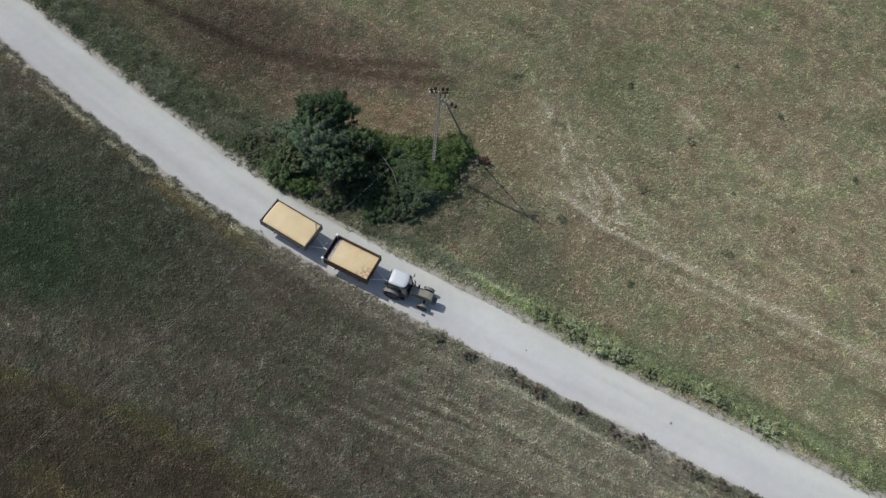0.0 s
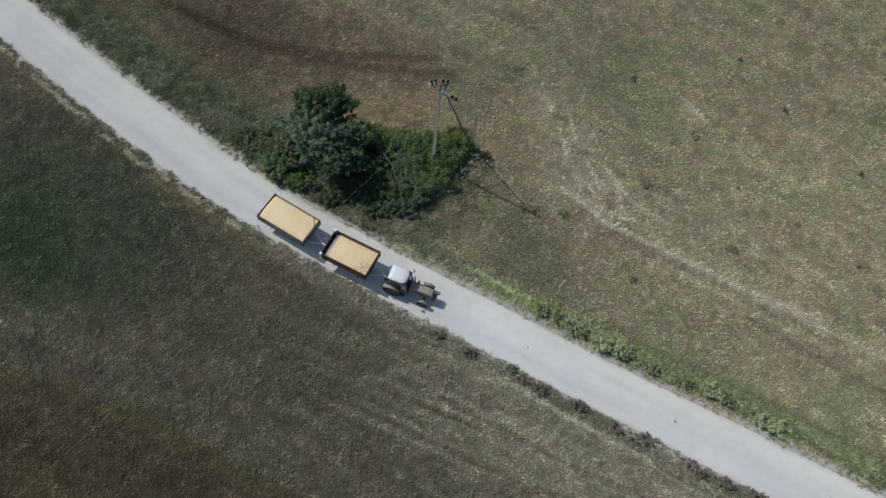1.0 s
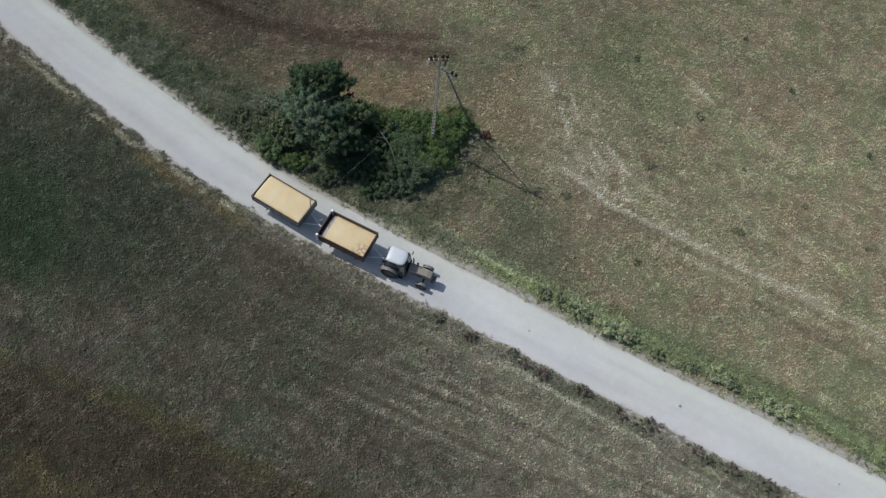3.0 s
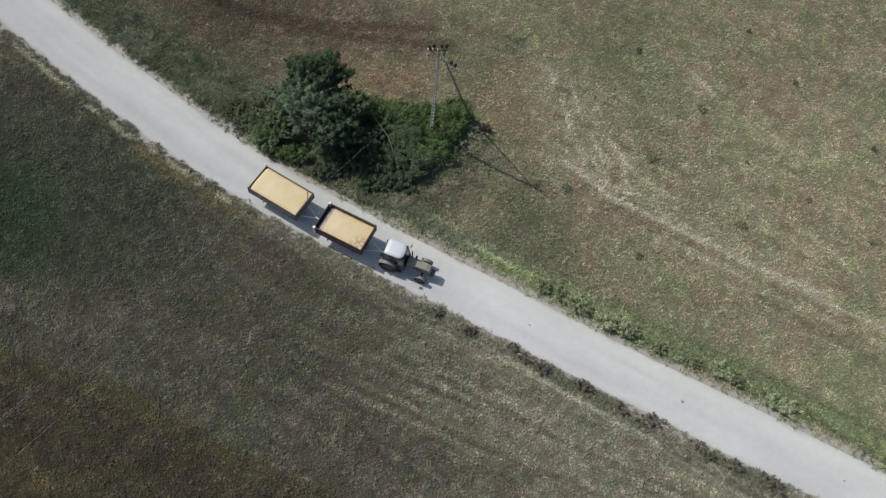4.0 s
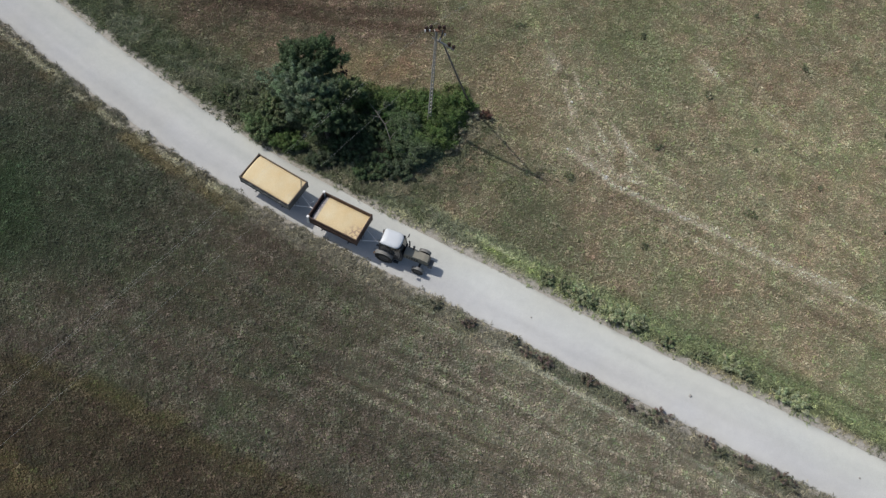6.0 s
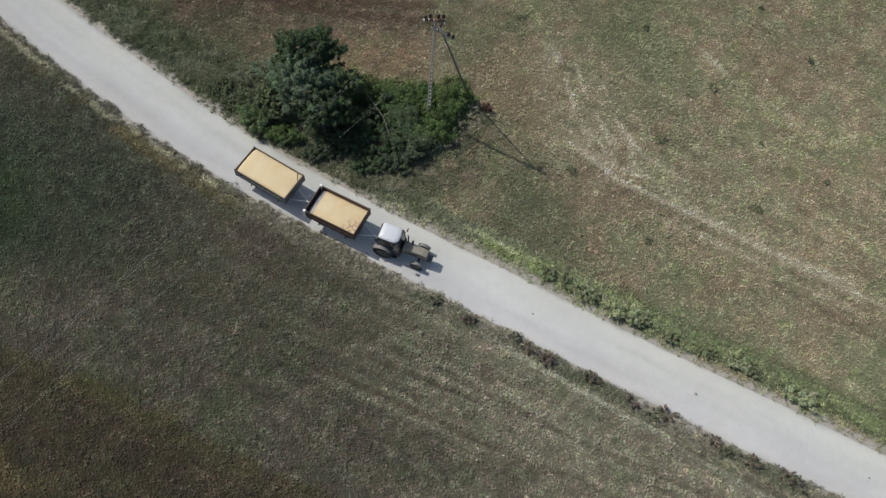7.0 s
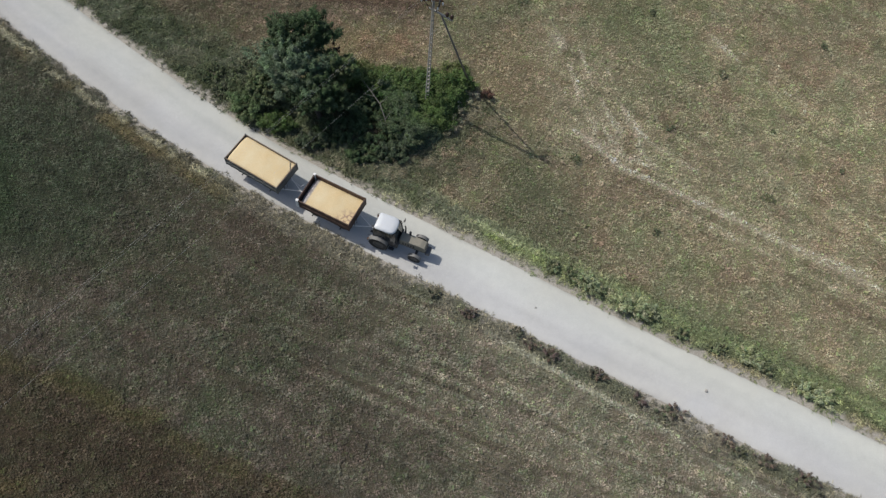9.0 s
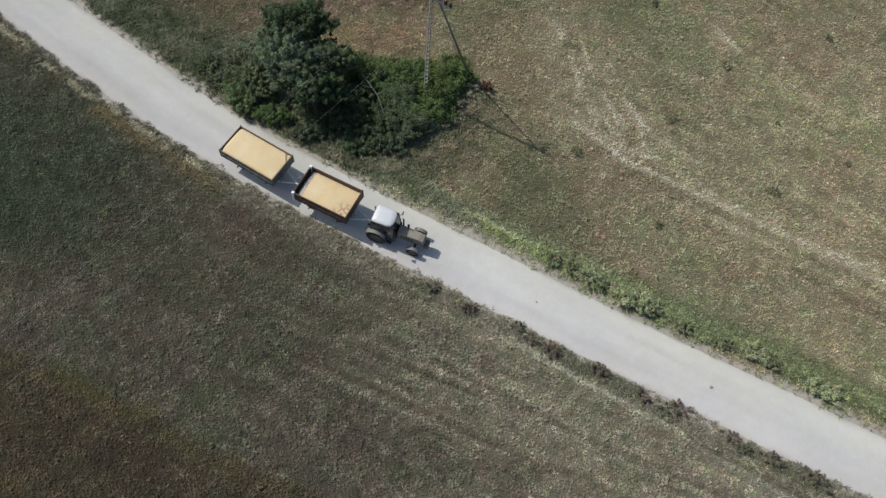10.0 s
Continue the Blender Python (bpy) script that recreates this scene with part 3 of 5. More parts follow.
def field(name, gap, keep, size, label, along, spots, rows=0.0):
    """Low round plants standing close, gap metres apart, each a dome of small leaflets with dark soil between them."""
    ca, sa = math.cos(radians(along)), math.sin(radians(along))
    u, v = np.meshgrid(np.arange(-80, 80, gap * 1.05), np.arange(-40, 95, gap * 0.95), indexing="ij")
    u, v = u.ravel() + gap * 0.34 * rng.standard_normal(u.size), v.ravel() + gap * 0.30 * rng.standard_normal(v.size)
    x, y = u * ca - v * sa, u * sa + v * ca
    near = in_view(x, y)
    x, y = x[near], y[near]
    ok = keep(x, y) & (rng.random(len(x)) < np.clip(1.0 + 1.5 * (fractal(x, y, 0.5, 47, 2) - 0.42), 0.5, 1.0))
    x, y = x[ok], y[ok]
    if rows:
        # sown in rows that run along the road
        v = x * 0.38 + y * 0.925
        dv = (np.round(v / rows) * rows - v) * 0.32 * soft(x, -8, 8) * soft(fractal(x, y, 3.0, 171), 0.35, 0.75)
        x, y = x + 0.38 * dv, y + 0.925 * dv
    n, k = len(x), 5
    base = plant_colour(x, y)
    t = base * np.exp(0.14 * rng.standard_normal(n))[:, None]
    # plants stand in small clumps of one kind, greener or drier than the next
    wx, wy = fractal(x, y, 0.5, 261, 2) * 0.35, fractal(x, y, 0.5, 271, 2) * 0.35
    iu, iv = np.floor((x * 0.925 - y * 0.38 + wx) / 0.24).astype(int) % 512, np.floor((x * 0.38 + y * 0.925 + wy) / 0.18).astype(int) % 512
    clump, kind_of = np.random.default_rng(281).random((512, 512))[iu, iv], np.random.default_rng(291).random((512, 512))[iu, iv]
    t = t * np.exp(spots * (fractal(x, y, 0.42, 391, 2) - 0.5) + spots * 0.6 * (fractal(x, y, 0.9, 393, 2) - 0.5))[:, None]
    t = t * (0.74 + 0.42 * clump)[:, None] * (1 + (kind_of - 0.5)[:, None] * np.array((0.16, -0.03, 0.04)))
    odd = rng.random(n)
    # green shoots among the dry ones, and bleached dead tops that catch the light
    t = np.where((odd < 0.16)[:, None], t * np.array((0.80, 1.0, 0.72)), t)
    t = np.where((odd > 0.90)[:, None], t * np.array((1.22, 1.22, 1.26)), t)
    t = t * (1.0 * base.mean(0) / t.mean(0))
    tall = np.where(rng.random(n) < 0.05, 1.7, 1.0) * (0.88 + 0.3 * clump)
    R = (size * (0.70 + 0.6 * rng.random(n)) * (0.75 + 0.5 * fractal(x, y, 1.7, 44)) * tall)[:, None]
    a, b = rng.random((n, k)) * 2 * math.pi, rng.random((n, k)) * 2 * math.pi
    d = np.sqrt(rng.random((n, k)))
    px, py = x[:, None] + R * d * np.cos(a), y[:, None] + R * d * np.sin(a)
    pz = ground_height(x, y)[:, None] + R * (1.5 * (1 - d * d) + 0.3 * rng.random((n, k))) + 0.01
    q = R * (0.36 + 0.44 * rng.random((n, k)))
    w = q * (0.30 + 0.40 * rng.random((n, k)))
    tip = np.stack([px + q * np.cos(b), py + q * np.sin(b), pz - q * 0.5 * (rng.random((n, k)) - 0.2)], -1)
    left = np.stack([px - q * 0.6 * np.cos(b) - w * np.sin(b), py - q * 0.6 * np.sin(b) + w * np.cos(b), pz + q * 0.6 * (rng.random((n, k)) - 0.5)], -1)
    right = np.stack([px - q * 0.6 * np.cos(b) + w * np.sin(b), py - q * 0.6 * np.sin(b) - w * np.cos(b), pz + q * 0.6 * (rng.random((n, k)) - 0.5)], -1)
    V = np.stack([left, right, tip], 2).reshape(-1, 3)
    me = mesh_from(name, V, np.arange(n * k * 3).reshape(-1, 3), [M_FIELD], np.repeat(np.clip(t, 0, 0.75), k * 3, 0))
    return tagged(new(name, me), label, "crop stubble", kind="stuff")


field("north_field_stubble", 0.120, lambda x, y: north(x, y) > 1.4 + 1.2 * (fractal(x, y, 2, 5) - 0.5), 0.074, "dry grey-brown stubble with green weeds growing through", -31, 0.6)
field("south_field_stubble", 0.114, lambda x, y: south(x, y) > 1.1 + 0.8 * (fractal(x, y, 2, 6) - 0.5), 0.071, "dark dry stubble and low weeds in rows", -22.3, 0.8, 0.42)


def verge(name, count, keep, size, tall, label, category, leaves=6):
    x, y = scatter(count, -46, 62, 3.5, 65)
    ok = in_view(x, y) & keep(x, y)
    x, y = x[ok], y[ok]
    n = len(x)
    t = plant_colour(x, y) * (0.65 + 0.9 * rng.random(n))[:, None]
    odd = rng.random(n)
    t = np.where((odd > 0.8)[:, None], t * np.array((1.6, 1.52, 1.38)), t)
    s = size * (0.4 + 1.2 * rng.random(n)) * (0.55 + 0.9 * fractal(x, y, 0.9, 45))
    return tufts(name, x, y, s, s * tall, np.clip(t, 0, 0.75), leaves, label, category, 0.16)


def clumpy(x, y, lo, hi, seed):
    return fractal(x, y, 1.0, seed) > lo + (hi - lo) * rng.random(np.shape(x))


verge("north_verge_grass", 720000, lambda x, y: (north(x, y) > -0.1 + 1.0 * (fractal(x, y, 0.8, 15) - 0.5) + 0.5 * rng.random(len(x)) ** 2) & (north(x, y) < np.interp(x, [-40, -12, -3, 4, 40], [4.5, 5.0, 3.5, 2.4, 2.4])) & ((north(x, y) > 0.55) | (rng.random(len(x)) < 0.4)) & clumpy(x, y, 0.15, 0.6, 17), 0.115, 1.1, "green and straw verge grass beside the road", "grass")
verge("south_verge_weeds", 1100000, lambda x, y: (south(x, y) > -0.1 + 0.9 * (fractal(x, y, 0.8, 16) - 0.5) + 0.5 * rng.random(len(x)) ** 2) & (south(x, y) < 1.6) & clumpy(x, y, 0.15, 0.6, 18), 0.105, 1.1, "dry weeds and straw along the road edge", "weeds")


FIELD_WEEDS = [(23.3, 35.0), (30.3, 28.8), (36.7, 31.5), (23.3, 47.0), (15.4, 31.7), (31.8, 35.0), (38.0, 44.0), (28.5, 40.5), (41.5, 27.5), (21.0, 25.6), (12.0, 47.5), (34.5, 50.0), (44.0, 37.0)]


# ---- trees and shrubs ----
def leaf_cloud(centres, radii, per, size, tint, flat=0.75, shoots=None):
    """Leaves on many small clumps: centres, one radius each, per leaves in each clump."""
    C, R = np.asarray(centres, float), np.asarray(radii, float)
    n = len(C) * per
    d = rng.standard_normal((n, 3))
    d /= np.linalg.norm(d, axis=1)[:, None]
    d[:, 2] = np.where(rng.random(n) < 0.65, np.abs(d[:, 2]), d[:, 2])
    r = np.repeat(R, per)
    P = np.repeat(C, per, 0) + d * (r * (0.35 + 0.85 * rng.random(n)))[:, None] * np.array((1, 1, flat))
    if shoots is not None:
        # leaves strung along a shoot that leaves the crown in its own direction
        u = rng.random(n) * 1.5 - 0.5
        P = P + np.repeat(shoots, per, 0) * (r * 1.8 * u)[:, None] - d * (r * 0.45 * np.maximum(u, 0))[:, None]
    nrm = d * 0.7 + rng.standard_normal((n, 3)) * 0.42 + np.array((-0.1, 0.05, 0.6))
    nrm /= np.linalg.norm(nrm, axis=1)[:, None]
    a = np.cross(nrm, rng.standard_normal((n, 3)))
    a /= np.linalg.norm(a, axis=1)[:, None]
    b = np.cross(nrm, a)
    s = (size * (0.6 + 0.8 * rng.random(n)))[:, None]
    V = np.stack([P - a * s, P + b * s * 0.5 + nrm * s * 0.15, P + a * s, P - b * s * 0.5 + nrm * s * 0.15], 1).reshape(-1, 3)
    V[:, 2] = np.maximum(V[:, 2], 0.03)
    T = np.repeat(np.repeat(np.asarray(tint), per, 0), 4, 0) * np.repeat(0.75 + 0.5 * rng.random(n), 4)[:, None]
    return V, np.arange(n * 4).reshape(-1, 4), T


def crown_clumps(centre, rx, ry, rz, count, clump, low=-0.3, stray=0.12):
    """Clump centres over an uneven dome."""
    out, rad = [], []
    ph = rng.random(6) * 6.28
    while len(out) < count:
        d = rng.standard_normal(3)
        d /= np.linalg.norm(d)
        if d[2] < low:
            continue
        az = math.atan2(d[1], d[0])
        bulge = 1 + (1 - 0.6 * max(d[2], 0.0)) * ((0.20 if stray else 0.12) * math.sin(2 * az + ph[0] + 2 * d[2]) + 0.17 * math.sin(3 * az + ph[1] - 3 * d[2]) + 0.15 * math.sin(5 * az + ph[2] + 4 * d[2]))
        f = (0.55 + 0.45 * rng.random() ** 0.6) * bulge + (0.22 * rng.random() if rng.random() < stray else 0)
        out.append((centre[0] + d[0] * rx * f, centre[1] + d[1] * ry * f, max(0.2, centre[2] + d[2] * rz * f)))
        rad.append(clump * (0.4 + 0.9 * rng.random()))
    return out, rad


def tree(name, x, y, height, rx, ry, colour, label, clumps=70, per=150, size=0.08, trunk=0.17):
    """A tapered trunk with limbs under an uneven crown of leaf clumps."""
    root = new(name)
    root.location = (x, y, float(ground_height(np.array([x]), np.array([y]))[0]) - 0.03)
    top = height * 0.55
    bend = [Vector((0.25 * math.sin(i * 1.3 + x), 0.25 * math.cos(i * 1.7 + y), top * i / 5)) for i in range(6)]
    bend[0] = Vector((0, 0, 0))
    part("trunk", tube(bmesh.new(), bend, [trunk * (1.25 - 0.12 * i) for i in range(6)], 9), M_BARK, root, smooth=True)
    cz = height * 0.68
    rz = height * 0.32
    C, R = crown_clumps((0, 0, cz), rx, ry, rz, clumps, min(rx, ry) * 0.16, -0.3)
    for i in range(6):
        e = Vector(C[i * 7 % len(C)])
        s = bend[3 + i % 3]
        mid = s.lerp(e, 0.5) + Vector((0, 0, 0.25))
        part("limb", tube(bmesh.new(), [s, mid, e], [trunk * 0.5, trunk * 0.33, trunk * 0.12], 6), M_BARK, root, smooth=True)
    base = np.array(colour)
    T = base[None, :] * (0.7 + 0.6 * rng.random((len(C), 1))) * (1 + 0.05 * rng.standard_normal((len(C), 3)))
    out = (np.array(C) - np.array((0, 0, cz - rz))) / np.array((rx, ry, rz)) + 0.45 * rng.standard_normal((len(C), 3))
    V, F, T = leaf_cloud(C, R, per, size, np.clip(T, 0.005, 1), 0.75, out / np.linalg.norm(out, axis=1)[:, None])
    crown = new("crown", mesh_from("crown", V, F, [M_LEAF], T))
    crown.parent = root
    return tagged(root, label, "tree", group="trees in the thicket")


def shrub(name, x, y, rx, ry, h, colour, label, clumps=30, per=90, size=0.11, group="shrubs", category="shrub", turn=0.0, stems=5, mat=None, shoot=0.8):
    """Several stems from one foot and leaf clumps down to the ground."""
    root = new(name)
    root.location = (x, y, float(ground_height(np.array([x]), np.array([y]))[0]) - 0.02)
    root.rotation_euler[2] = radians(turn)
    C, R = crown_clumps((0, 0, h * 0.42), rx * 0.85, ry * 0.85, h * 0.5, clumps, min(rx, ry, h) * 0.26, -0.5, 0.05)
    for i in range(stems):
        e = Vector(C[i * 5 % len(C)])
        part("stem", tube(bmesh.new(), [(0.06 * i - 0.1, 0.05 * (i % 3), 0), e * 0.55, e], [0.035, 0.025, 0.008], 5), M_BARK, root)
    T = np.array(colour)[None, :] * (0.7 + 0.6 * rng.random((len(C), 1))) * (1 + 0.05 * rng.standard_normal((len(C), 3)))
    out = np.array(C) / np.array((rx, ry, h)) + np.array((0, 0, 0.35)) + 0.35 * rng.standard_normal((len(C), 3))
    V, F, T = leaf_cloud(C, R, per, size, np.clip(T, 0.005, 1), 0.75, out / np.linalg.norm(out, axis=1)[:, None] * shoot)
    leaves = new("foliage", mesh_from("foliage", V, F, [mat or M_LEAF], T))
    leaves.parent = root
    return tagged(root, label, category, group=group)


IVY = (0.098, 0.138, 0.072)
PALE = (0.430, 0.475, 0.290)
SAGE = (0.265, 0.300, 0.170)
DARK, MID, GREY, VINE = (0.078, 0.122, 0.055), (0.140, 0.195, 0.088), (0.158, 0.220, 0.132), (0.115, 0.178, 0.057)
tree("tree", -6.0, 39.2, 5.7, 2.5, 1.8, DARK, "dark green broadleaf tree, tallest in the roadside thicket", 360, 190, 0.060)
tree("tree", -6.4, 36.9, 5.2, 2.4, 2.1, GREY, "grey-green leafy tree in the roadside thicket", 360, 190, 0.060)
tree("tree", -4.6, 34.7, 4.4, 1.9, 1.4, DARK, "dark tree standing in the shade over the road edge", 240, 180, 0.060)
tree("tree", -3.6, 37.5, 3.9, 1.8, 1.1, MID, "mid-green spreading tree leaning over the thicket", 340, 180, 0.060)
tree("tree", -8.9, 36.6, 2.1, 1.2, 1.4, (0.150, 0.188, 0.092), "small green tree at the thicket's edge", 170, 190, 0.065, 0.12)
for sx, sy, rx, ry, h, col, lab in (
        (-10.2, 35.6, 1.7, 1.5, 1.3, MID, "low green shrub beside the gravel road"),
        (-7.6, 33.9, 1.5, 0.9, 1.1, VINE, "low yellow-green shrub at the road edge"),
        (-4.9, 32.4, 1.5, 0.8, 0.8, (0.082, 0.112, 0.062), "grey-leaved shrub at the road edge"),
        (-4.2, 36.0, 1.6, 1.2, 1.7, DARK, "dark leafy shrub under the trees"),
        (-2.2, 35.6, 1.6, 1.3, 1.5, DARK, "dark leafy shrub between the trees and the creepers"),
        (-2.9, 33.6, 1.9, 1.3, 1.0, DARK, "low shrub in deep shade below the trees"),
        (-1.0, 31.5, 1.8, 0.9, 0.8, DARK, "dark shaded shrub at the road edge"),
        (1.2, 31.5, 1.5, 0.8, 0.8, (0.085, 0.115, 0.066), "grey-green shrub at the thicket's edge"),
        (-0.4, 34.0, 2.0, 1.8, 1.0, DARK, "dark shrub in the shade of the trees"),
        (2.2, 33.2, 1.7, 1.5, 1.5, IVY, "dense shrub overgrown with pale-leaved creepers"),
        (1.8, 35.4, 1.7, 1.5, 1.6, IVY, "creeper-covered shrub in half shade"),
        (4.1, 34.6, 1.7, 1.4, 1.3, VINE, "creeper-covered shrub round the foot of the pole"),
        (4.9, 37.2, 1.8, 1.6, 1.8, VINE, "creeper-covered shrub with broad green leaves"),
        (2.2, 38.0, 1.9, 1.3, 1.5, VINE, "bright green creeper shrub behind the pole"),
        (-0.6, 37.9, 2.0, 1.3, 1.6, VINE, "tall grass and creeper shrub behind the trees"),
        (6.5, 38.3, 1.1, 1.0, 1.3, VINE, "small green shrub below the strut")):
    shrub("shrub", sx, sy, rx, ry, h, col, lab, 90, 130, 0.058, "thicket shrubs")
for i in range(16):
    a = i * 2.399
    sx, sy = 2.6 + 3.3 * math.cos(a) * (0.5 + 0.5 * math.sin(i * 1.9) ** 2), 35.6 + 2.6 * math.sin(a) * (0.6 + 0.4 * math.cos(i * 2.7) ** 2)
    if math.hypot(sx - 3.75, sy - 35.6) < 1.2:
        continue
    shrub("shrub", sx, sy, 0.75 + 0.3 * math.sin(i), 0.7, 1.1 + 0.7 * abs(math.sin(i * 1.3)), (VINE, IVY, MID)[i % 3], "young creeper-covered shrub shoots in the thicket", 18, 90, 0.07, "thicket shrubs", stems=3)


def creeper_mat():
    """Broad creeper leaves lying close over everything low round the pole, thick in the middle, ragged at the rim."""
    rim = [(-3.9, 39.0), (0.7, 39.6), (3.9, 38.7), (7.2, 38.3), (7.7, 36.8), (6.3, 34.6), (5.2, 32.9), (3.1, 31.5), (0.9, 31.4), (1.0, 33.3), (-0.4, 35.0), (-1.6, 36.2), (-3.9, 39.0)]
    x, y = scatter(95000, -4.2, 8.0, 31.0, 40.0)
    inside = np.zeros(len(x), bool)
    for (ax, ay), (bx, by) in zip(rim, rim[1:]):
        inside ^= ((ay > y) != (by > y)) & (x < ax + (y - ay) * (bx - ax) / (by - ay + 1e-9))
    d = near_line(x, y, rim)
    ok = inside & (d > 0.5 * fractal(x, y, 0.8, 341)) & (rng.random(len(x)) < 0.35 + 1.2 * (fractal(x, y, 0.7, 347, 2) - 0.2))
    x, y, d = x[ok], y[ok], d[ok]
    n = len(x)
    z = ground_height(x, y) + 0.15 + 1.15 * soft(d, 0.0, 1.5) * (0.15 + 0.85 * soft(np.hypot(x - 3.75, (y - 35.8) * 0.8), 0.35, 1.4)) + 0.75 * (fractal(x, y, 1.5, 351) - 0.5) * soft(d, 0.1, 1.0) + 0.22 * (fractal(x, y, 0.45, 361, 2) - 0.5) - 0.22 * rng.random(n) ** 2
    P = np.stack([x, y, np.maximum(z, 0.08)], 1)
    nrm = rng.standard_normal((n, 3)) * 0.38 + np.array((-0.12, -0.05, 1.0))
    nrm /= np.linalg.norm(nrm, axis=1)[:, None]
    a = np.cross(nrm, rng.standard_normal((n, 3)))
    a /= np.linalg.norm(a, axis=1)[:, None]
    b = np.cross(nrm, a)
    q = (0.062 * (0.6 + 0.8 * rng.random(n)))[:, None]
    V = np.stack([P - a * q, P + b * q * 0.6 + nrm * q * 0.15, P + a * q, P - b * q * 0.6 + nrm * q * 0.15], 1).reshape(-1, 3)
    w = soft(fractal(x, y, 1.6, 371), 0.38, 0.62)[:, None]
    grey = soft(34.6 - y + 0.9 * (fractal(x, y, 1.2, 381) - 0.5), 0.0, 1.6)[:, None]
    t = np.array(VINE) * (1 - w) + np.array((0.092, 0.150, 0.062)) * w
    t = (t * (1 - grey) + np.array((0.125, 0.170, 0.105)) * grey) * np.exp(0.22 * rng.standard_normal(n))[:, None]
    me = mesh_from("creeper_mat", V, np.arange(n * 4).reshape(-1, 4), [M_LEAF], np.repeat(t, 4, 0))
    return tagged(new("creeper_mat", me), "bright green creeper leaves covering the low thicket round the pole", "creeper", kind="stuff")


creeper_mat()
for sx, sy, q in ((-11.9, 37.2, 1.0), (-13.3, 38.6, 0.9), (-11.0, 38.8, 1.1), (-9.6, 38.9, 1.0), (-12.6, 37.0, 0.6), (-10.4, 40.2, 0.8), (-8.4, 40.4, 0.8)):
    shrub("bramble", sx, sy, q * 1.3, q, q * 0.5, (0.135, 0.165, 0.085) if q > 0.85 else (0.165, 0.180, 0.110), "low dark green bramble between road and field", 40, 80, 0.05, "brambles beside the road", "shrub", 40 * q, 4)
for sx, sy, r, h, col, lab in (
        (-3.4, 39.6, 0.6, 3.2, (0.085, 0.058, 0.050), "slender dark maroon shrub beside the tallest tree"),
        (8.55, 37.3, 0.5, 0.8, (0.17, 0.105, 0.080), "small reddish-brown withered shrub beside the thicket"),
        (6.6, 36.6, 0.95, 0.9, (0.35, 0.36, 0.275), "dry pale shrub with sparse leaves"),
        (7.4, 37.2, 0.6, 0.7, (0.31, 0.31, 0.235), "small dry pale shrub with sparse leaves"),
        (6.3, 35.3, 0.95, 0.8, (0.33, 0.325, 0.225), "dry straw-coloured shrub at the field edge"),
        (5.6, 34.2, 0.9, 0.7, (0.30, 0.31, 0.215), "dry olive shrub at the field edge")):
    shrub("shrub", sx, sy, r, r, h, col, lab, 16, 110, 0.05, "dry shrubs by the thicket", stems=4, mat=M_LEAF_PALE)
for sx, sy, rx, ry, h, col in (
        (13.0, 22.6, 0.5, 0.35, 0.4, SAGE), (14.4, 21.9, 0.55, 0.4, 0.5, SAGE), (15.5, 21.2, 0.75, 0.5, 0.8, PALE), (16.3, 20.7, 0.45, 0.35, 0.6, SAGE), (17.8, 19.9, 0.85, 0.6, 0.9, PALE), (18.8, 19.45, 0.85, 0.65, 1.1, PALE), (19.6, 19.15, 0.6, 0.5, 0.8, PALE),
        (21.9, 17.6, 0.4, 0.35, 0.4, SAGE), (26.5, 15.95, 0.75, 0.5, 0.6, PALE), (27.4, 15.4, 0.55, 0.4, 0.5, SAGE), (30.4, 13.6, 0.75, 0.5, 0.6, PALE), (31.3, 13.1, 0.55, 0.45, 0.6, PALE), (24.3, 16.6, 0.5, 0.3, 0.35, SAGE)):
    shrub("roadside_bush", sx, sy, rx * 1.3, ry * 1.35, h, col, "grey-green roadside bush in the verge grass", 48, 74, 0.05, "bushes along the north verge", "bush", -27, 4, M_LEAF_PALE, 1.3)
for i in range(16):
    sx = 4.5 + 1.7 * i + 0.8 * math.sin(i * 2.4)
    sy = float(spline(sx, KNOTS_SOUTH)) - 0.55 - 0.25 * math.sin(i * 1.7)
    q = 0.40 + 0.2 * abs(math.sin(i * 3.1))
    shrub("weed_clump", sx, sy, q * 1.5, q, q * 1.3, (0.225, 0.180, 0.148) if i % 3 else (0.190, 0.200, 0.135), "dark dry weed clump at the road edge", 14, 90, 0.04, "weed clumps along the south verge", "weeds", -27, 3, M_LEAF_PALE)


def fringe(name, line, width, per_metre, size, tall, tints, label):
    """Tall loose grass along a line of the plan."""
    xs, ys = [p[0] for p in line], [p[1] for p in line]
    x0, x1, y0, y1 = min(xs) - width, max(xs) + width, min(ys) - width, max(ys) + width
    x, y = scatter(int(per_metre * (x1 - x0) * (y1 - y0)), x0, x1, y0, y1)
    ok = (near_line(x, y, line) < width * (0.25 + 1.2 * fractal(x, y, 1.3, 231))) & (north(x, y) > 0.35) & clumpy(x, y, 0.2, 0.6, 19)
    x, y = x[ok], y[ok]
    n = len(x)
    w = soft(fractal(x, y, 1.0, 241) + 0.25 * (rng.random(n) - 0.5), 0.4, 0.62)[:, None]
    t = (np.array(tints[0]) * (1 - w) + np.array(tints[1]) * w) * (0.65 + 0.7 * rng.random(n))[:, None]
    s = size * (0.5 + rng.random(n))
    return tufts(name, x, y, s, s * tall, t, 8, label, "grass", 0.14)


